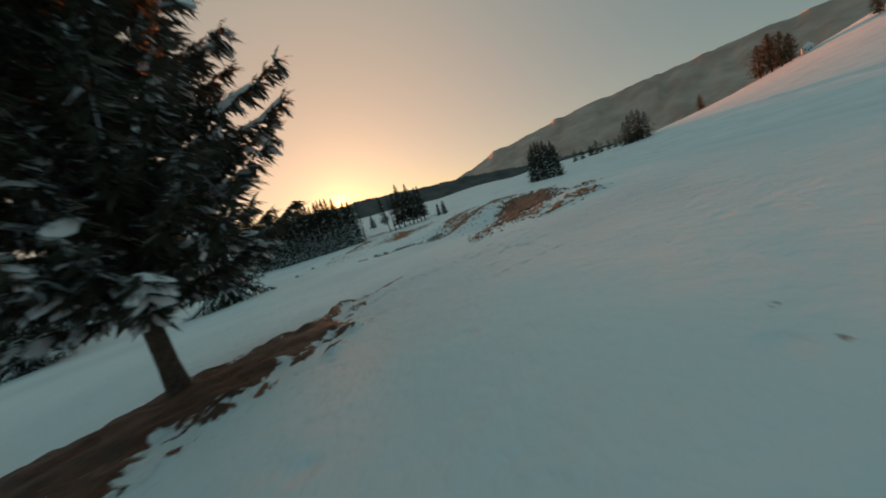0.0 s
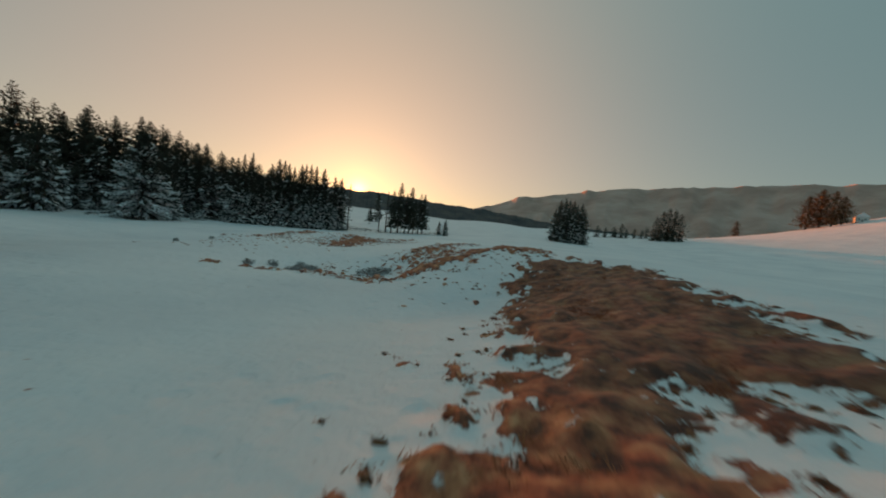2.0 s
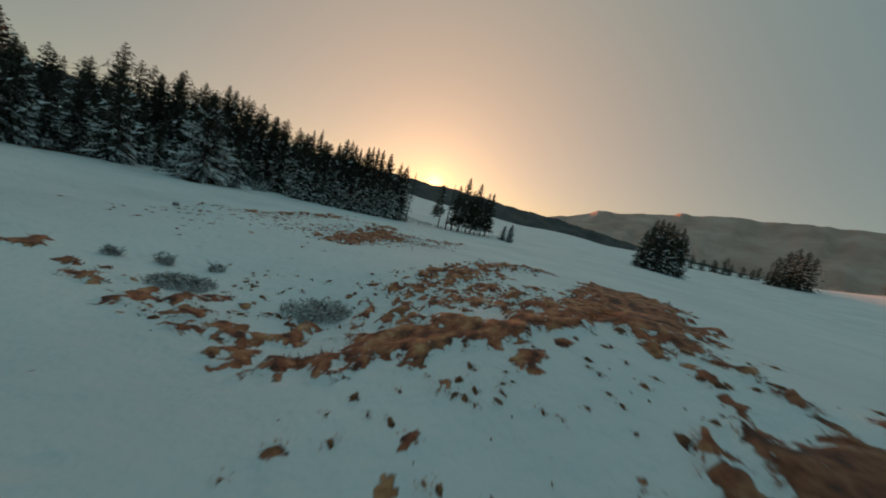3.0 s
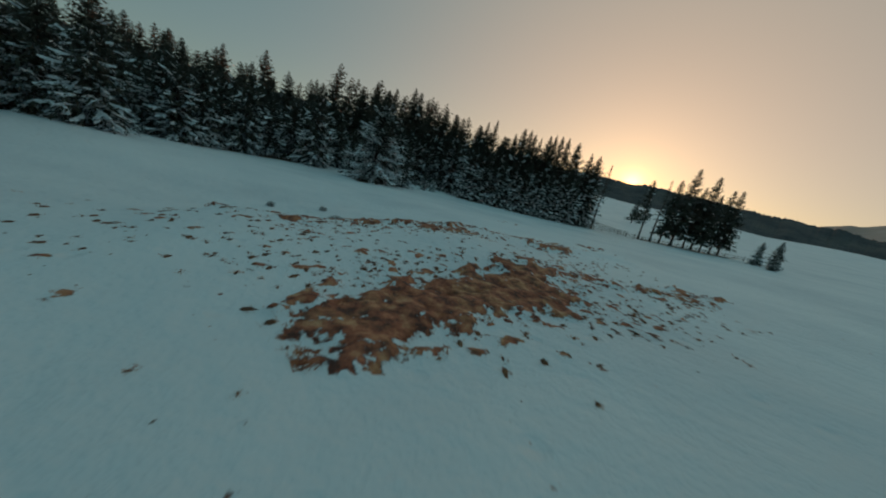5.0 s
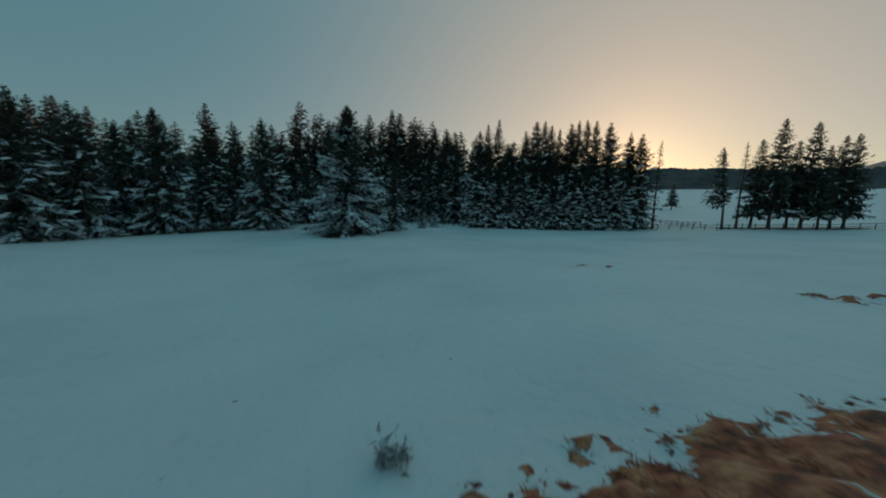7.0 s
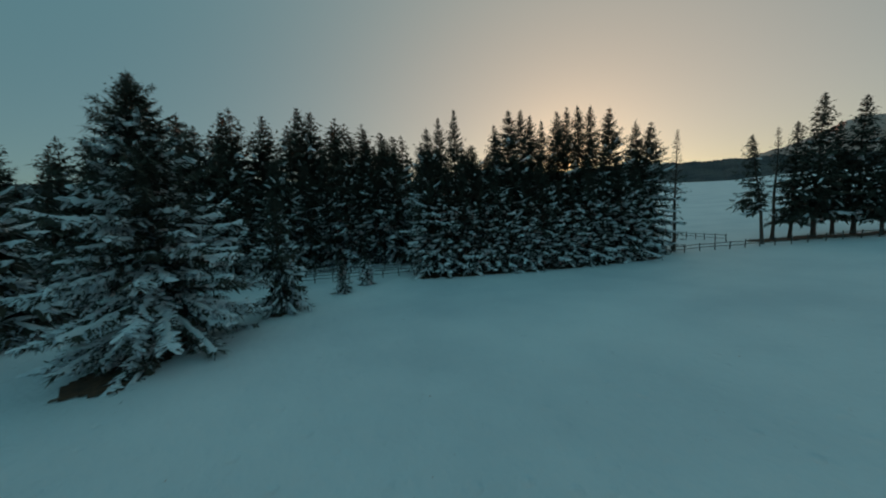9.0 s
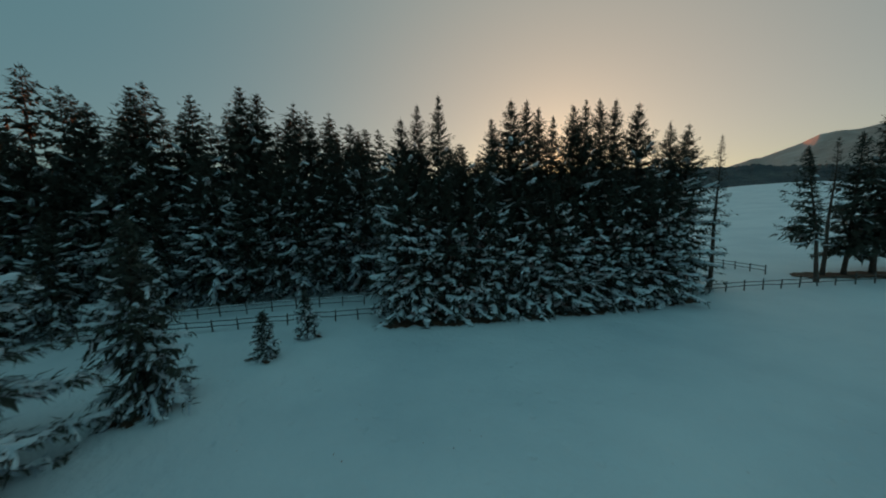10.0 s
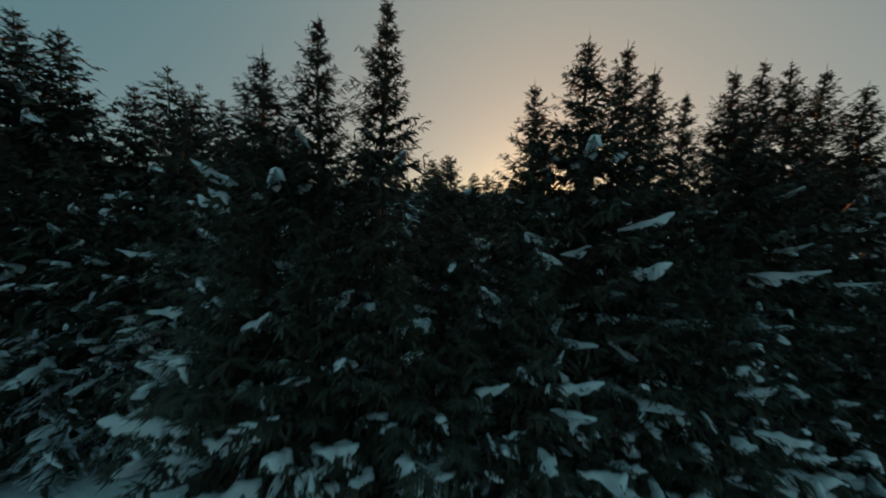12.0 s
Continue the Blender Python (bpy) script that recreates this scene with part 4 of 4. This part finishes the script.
for k in range(13):
    a, d = radians(20.6 + k * 0.85 + rnd.uniform(-0.5, 0.5)), 318 + rnd.uniform(-25, 15)
    plant(DEEP[k % 2], "spruce", d * math.sin(a), 20 + d * math.cos(a), rnd.uniform(6.5, 12.0), rnd.random() * 6, "low dark spruce in a belt below the mountain", group="trees of the far belt", wide=2.0)
for k, (a, d, h) in enumerate(((41.4, 397, 27), (42.4, 402, 31), (43.3, 394, 27), (44.0, 399, 22), (35.5, 420, 15), (50.2, 380, 16))):
    plant(LARCHES_FAR[k % 2], "larch", d * math.sin(radians(a)), d * math.cos(radians(a)), h, k * 1.7, "russet leafless larch on the sunlit slope by a white hut", "larch", "trees on the sunlit slope", wide=1.4)

# ---- fences ----


def box(lo, hi, bevel=0.0):
    bm = bmesh.new()
    bmesh.ops.create_cube(bm, size=1.0)
    for v in bm.verts:
        v.co = Vector([lo[i] + (v.co[i] + 0.5) * (hi[i] - lo[i]) for i in range(3)])
    if bevel:
        bmesh.ops.bevel(bm, geom=bm.edges[:], offset=bevel, segments=1, affect="EDGES")
    return bm


def mesh_of(bm, name, mat):
    me = bpy.data.meshes.new(name)
    bm.to_mesh(me)
    bm.free()
    me.materials.append(mat)
    return me


def part(name, bm, mat, parent, label=""):
    return child(name, mesh_of(bm, name, mat), parent, label)


pv, pq = tube([(0, 0, -0.4), (0.01, 0, 0.3), (0, 0.01, 0.8), (0.012, 0.005, 1.0), (0.012, 0.005, 1.03)], [0.062, 0.056, 0.052, 0.05, 0.02], 8)
POST = mesh_from("fence_post", pv, pq, FENCE_WOOD)
rv, rq = tube([(-0.03, 0, 0), (0.33, 0.01, 0.012), (0.7, -0.01, -0.008), (1.03, 0, 0)], [0.036, 0.04, 0.037, 0.034], 6)
RAIL = mesh_from("fence_rail", rv, rq, FENCE_WOOD)
cv, cq = tube([(0, 0, 0), (0.3, 0.004, 0.008), (0.7, -0.004, 0.0), (1, 0, 0)], [0.02, 0.045, 0.04, 0.02], 6)
CAP = mesh_from("rail_snow", cv, cq, SNOW_LOAD)


def fence(points, step, heights, label, snow=False, seed=1, posts=True):
    """A rail fence along points; each post and each rail is a part."""
    r = random.Random(seed)
    ob = new("fence")
    line = []
    for (x0, y0), (x1, y1) in zip(points[:-1], points[1:]):
        n = max(1, round(math.hypot(x1 - x0, y1 - y0) / step))
        line += [(x0 + (x1 - x0) * k / n, y0 + (y1 - y0) * k / n) for k in range(n)]
    line.append(points[-1])
    ob.location = (line[0][0], line[0][1], ground_z(*line[0]))
    base = Matrix.Translation(-ob.location)
    line = [(x + r.uniform(-0.06, 0.06), y + r.uniform(-0.06, 0.06), ground_z(x, y)) for x, y in line]
    for x, y, z in line:
        p = child("post", POST, ob)
        p.matrix_basis = base @ Matrix.LocRotScale((x, y, z), Euler((r.uniform(-0.06, 0.06), r.uniform(-0.06, 0.06), r.random() * 6)), (1, 1, r.uniform(0.88, 1.08)))
    for (x0, y0, z0), (x1, y1, z1) in zip(line[:-1], line[1:]):
        for h in heights:
            a, c = Vector((x0, y0, z0 + h + r.uniform(-0.04, 0.04))), Vector((x1, y1, z1 + h + r.uniform(-0.04, 0.04)))
            d = c - a
            turn = d.to_track_quat("X", "Z").to_matrix().to_4x4()
            m = base @ Matrix.Translation(a) @ turn @ Matrix.Diagonal((d.length, 1, 1, 1))
            q = child("rail", RAIL, ob)
            q.matrix_basis = m
            if snow and h == heights[-1]:
                s = child("snow_cap", CAP, ob, "snow lying on the rail")
                s.matrix_basis = base @ Matrix.Translation(a + Vector((0, 0, 0.045))) @ turn @ Matrix.Diagonal((d.length, 1, 1, 1))
    return tagged(ob, label, "fence")


fence([(-84.0, 54.0), (-71.4, 68.4), (-60.8, 80.5), (-37.6, 105.4), (-28.2, 113.2), (-12.0, 124.0)], 1.7, (0.42, 0.8), "weathered post-and-rail fence along the snowy meadow", seed=2)
fence([(-86.0, 56.0), (-74.6, 69.6), (-71.5, 74.0), (-64.0, 83.6)], 2.0, (0.4, 0.85), "weathered fence before the wood, snow on its top rail", snow=True, seed=3)
fence([(-34.0, 115.6), (-40.0, 121.5), (-52.0, 132.0)], 1.8, (0.45, 0.85), "weathered fence branching off across a snowy field", seed=4)

# ---- white hut on the far slope ----
hx, hy = 286.0, 283.0
hut = new("hut")
hut.matrix_basis = Matrix.Translation((hx, hy, ground_z(hx, hy) - 0.5)) @ Matrix.Rotation(radians(-38), 4, "Z") @ Matrix.Scale(0.68, 4)
part("wall", box((-4.5, -6, 0), (4.5, 6, 6.2)), WALL_WHITE, hut, "white rendered walls")
bm = bmesh.new()
roof_pts = [(-5.2, -6.6, 5.8), (0, -6.6, 10.6), (5.2, -6.6, 5.8), (-5.2, 6.6, 5.8), (0, 6.6, 10.6), (5.2, 6.6, 5.8)]
rvs = [bm.verts.new(p) for p in roof_pts]
for f_ in ((0, 1, 2), (5, 4, 3), (0, 3, 4, 1), (1, 4, 5, 2), (0, 2, 5, 3)):
    bm.faces.new([rvs[i] for i in f_])
part("roof", bm, SNOW_LOAD, hut, "gabled roof under snow")
for wx in (-2.4, 2.0):
    part("window", box((wx - 0.6, -6.06, 2.2), (wx + 0.6, -6.004, 3.9), 0.02), DARK_GLASS, hut)
part("door", box((-0.6, -6.08, 0.5), (0.5, -6.004, 2.7), 0.02), FENCE_WOOD, hut)
tagged(hut, "white gabled hut on a sunlit snowy slope", "house")

# ---- dry grass ----
gr = np.random.RandomState(5)
px, py = gr.uniform(-23, 12.5, 260000), gr.uniform(-9.5, 62.5, 260000)
keep = bare(px, py) > 0.52
px, py = px[keep], py[keep]
pick = gr.permutation(len(px))[:27000]
px, py = px[pick], py[pick]
# thin tussocks to each single tuft
who = np.repeat(np.nonzero(TUFT_SIZE > 0.035)[0], 4)
along, across = gr.normal(0, 0.55, len(who)) * TUFT_SIZE[who] * 1.3, gr.normal(0, 0.45, len(who)) * TUFT_SIZE[who] * 0.8
px = np.concatenate([px, TUFTS[who, 0] + along * np.cos(TUFT_TURN[who]) - across * np.sin(TUFT_TURN[who])])
py = np.concatenate([py, TUFTS[who, 1] + along * np.sin(TUFT_TURN[who]) + across * np.cos(TUFT_TURN[who])])
pz = land(px, py) + 0.06
short = np.concatenate([np.full(len(px) - len(who), 0.9), np.clip(2.6 * TUFT_SIZE[who], 0.15, 0.5)])
blades = 6
n = len(px)
bx = np.repeat(px, blades) + gr.normal(0, 0.05, n * blades)
by = np.repeat(py, blades) + gr.normal(0, 0.05, n * blades)
bz = np.repeat(pz, blades) - 0.05
tall = np.repeat(gr.uniform(0.05, 0.125, n) * short, blades) * gr.uniform(0.6, 1.2, n * blades)
ang = gr.uniform(0, 6.283, n * blades)
leanb = tall * gr.uniform(0.6, 2.0, n * blades)
comb = np.repeat(gr.uniform(0, 6.283, n), blades) + gr.normal(0, 0.8, n * blades)
w = gr.uniform(0.008, 0.017, n * blades)
A = np.stack([bx + np.cos(ang) * w, by + np.sin(ang) * w, bz], -1)
B = np.stack([bx - np.cos(ang) * w, by - np.sin(ang) * w, bz], -1)
C = np.stack([bx + np.cos(comb) * leanb, by + np.sin(comb) * leanb, bz + tall], -1)
gv = np.stack([A, B, C], 1).reshape(-1, 3)
tagged(new("dry_grass", mesh_from("dry_grass", gv, np.arange(len(gv)).reshape(-1, 3), GRASS)), "matted rust-brown dry grass in thawed patches", "grass", kind="stuff")

# ---- small clods of turf that break through the snow ----
CLOD = varied("clods_of_turf", [(0.3, (0.06, 0.026, 0.018)), (0.45, (0.15, 0.058, 0.032)), (0.6, (0.30, 0.12, 0.06)), (0.75, (0.40, 0.25, 0.16))], 9.0, 0.95, 30.0, 0.02)
small = TUFT_SIZE <= 0.12
cx, cy, cs, ct = TUFTS[small, 0], TUFTS[small, 1], TUFT_SIZE[small], TUFT_TURN[small]
m = len(cx)
sides = 7
ring_a = np.arange(sides) * 2 * np.pi / sides
low = gr.uniform(0.4, 1.5, (m, sides))
u, v = low * np.cos(ring_a) * (cs * 1.35)[:, None], low * np.sin(ring_a) * (cs * 0.6)[:, None]
rx, ry = cx[:, None] + u * np.cos(ct)[:, None] - v * np.sin(ct)[:, None], cy[:, None] + u * np.sin(ct)[:, None] + v * np.cos(ct)[:, None]
tx_, ty_ = cx[:, None] + 0.5 * (rx - cx[:, None]), cy[:, None] + 0.5 * (ry - cy[:, None])
floor_z = land(cx, cy)[:, None]
rise = floor_z + cs[:, None] * gr.uniform(0.1, 0.6, (m, sides))
clod_v = np.concatenate([np.stack([rx, ry, np.broadcast_to(land(rx, ry) - 0.02, rx.shape)], -1), np.stack([tx_, ty_, rise], -1), np.stack([cx[:, None], cy[:, None], floor_z + cs[:, None] * 0.5], -1)], 1)
one = [(k, (k + 1) % sides, sides + k) for k in range(sides)] + [((k + 1) % sides, sides + (k + 1) % sides, sides + k) for k in range(sides)] + [(sides + k, sides + (k + 1) % sides, 2 * sides) for k in range(sides)]
clod_f = (np.array(one)[None] + (np.arange(m) * (2 * sides + 1))[:, None, None]).reshape(-1, 3)
tagged(new("turf_clods", mesh_from("turf_clods", clod_v.reshape(-1, 3), clod_f, CLOD)), "small dark clods of turf poking out of thin snow", "clods", kind="stuff")

# ---- low frosted shrubs in the hollows ----
HOAR = varied("hoar_frosted_twigs", [(0.3, (0.15, 0.12, 0.105)), (0.5, (0.36, 0.35, 0.35)), (0.7, (0.66, 0.69, 0.72))], 6.0, 0.85)


def dwarf_shrub(x, y, reach, stems, seed, label):
    """A low tangle of thin branching stems, thickest in the middle."""
    r = np.random.RandomState(seed)
    tri = []
    for k in range(stems):
        a, d = r.uniform(0, 6.283), reach * math.sqrt(r.rand())
        bx_, by_ = x + d * math.cos(a), y + d * 0.7 * math.sin(a)
        foot = np.array([bx_, by_, ground_z(bx_, by_) - 0.02])
        high = r.uniform(0.14, 0.36) * (1.15 - 0.6 * d / reach)
        lean_ = np.array([r.normal(0, 0.4), r.normal(0, 0.4), 1.0])
        tip = foot + lean_ * high
        w_ = np.array([math.cos(a), math.sin(a), 0]) * 0.006
        tri += [[foot + w_, foot - w_, tip]]
        for q in range(6):
            s0 = foot + lean_ * high * r.uniform(0.3, 0.95)
            out_ = np.array([r.normal(0, 1), r.normal(0, 1), r.uniform(0.1, 0.9)]) * high * 0.24
            w2 = np.array([-out_[1], out_[0], 0.3 * high]) * 0.2
            tri += [[s0 + w2, s0 - w2, s0 + out_]]
    v = np.array(tri).reshape(-1, 3)
    return tagged(new("dwarf_shrub", mesh_from("dwarf_shrub", v, np.arange(len(v)).reshape(-1, 3), HOAR)), label, "shrub", "frosted shrubs in the hollows")


dwarf_shrub(-4.2, 25.3, 0.95, 420, 3, "low leafless shrub grey with hoar frost, in a snowy hollow")
dwarf_shrub(-7.6, 24.3, 0.95, 420, 4, "low leafless shrub grey with hoar frost, in a snowy hollow")
dwarf_shrub(-22.9, 39.4, 0.55, 170, 5, "low leafless shrub half buried in a snowy hollow")
for k_, (sx, sy) in enumerate(((-10.8, 24.5), (-10.0, 25.4), (-8.8, 26.2), (-26.3, 39.9), (-27.6, 37.1), (-22.1, 45.3))):
    dwarf_shrub(sx, sy, 0.28, 80, 7 + k_, "small dark leafless shrub standing out of the snow")

# ---- needle litter under the farther trees ----
NEEDLES = varied("needle_litter", [(0.3, (0.05, 0.026, 0.017)), (0.5, (0.11, 0.055, 0.033)), (0.75, (0.20, 0.10, 0.055))], 4.0, 0.95, 12.0, 0.03)


def sheet_z(x, y):
    """Height of the ground sheet itself, between its grid lines."""
    i = np.clip(np.searchsorted(gx, x) - 1, 0, nx - 2)
    j = np.clip(np.searchsorted(gy, y) - 1, 0, ny - 2)
    u, v = (x - gx[i]) / (gx[i + 1] - gx[i]), (y - gy[j]) / (gy[j + 1] - gy[j])
    return (ZZ[j, i] * (1 - u) + ZZ[j, i + 1] * u) * (1 - v) + (ZZ[j + 1, i] * (1 - u) + ZZ[j + 1, i + 1] * u) * v


for x0, y0, x1, y1, r_ in LITTER:
    lx = np.arange(min(x0, x1) - r_ - 1, max(x0, x1) + r_ + 1, 0.28)
    ly = np.arange(min(y0, y1) - r_ - 1, max(y0, y1) + r_ + 1, 0.28)
    LX, LY = np.meshgrid(lx, ly)
    inside = capsules(LX, LY, [(x0, y0, x1, y1, r_, 1.0)], 0.9) + 0.8 * (smooth_noise(LX, LY + 2, 0.6) - 0.5) > 0.5
    LZ = sheet_z(LX, LY) + 0.03 + 0.06 * smooth_noise(LX, LY, 0.5)
    number = np.arange(LX.size).reshape(LX.shape)
    keep_ = inside[:-1, :-1] & inside[1:, :-1] & inside[:-1, 1:] & inside[1:, 1:]
    faces = np.stack([number[:-1, :-1], number[:-1, 1:], number[1:, 1:], number[1:, :-1]], -1)[keep_]
    if len(faces) == 0:
        continue
    used, flat = np.unique(faces, return_inverse=True)
    patch = mesh_from("needle_litter", np.stack([LX, LY, LZ], -1).reshape(-1, 3)[used], flat.reshape(-1, 4), NEEDLES, smooth=True)
    tagged(new("needle_litter", patch), "reddish-brown needle litter on snowless ground under spruces", "needle litter", kind="stuff")
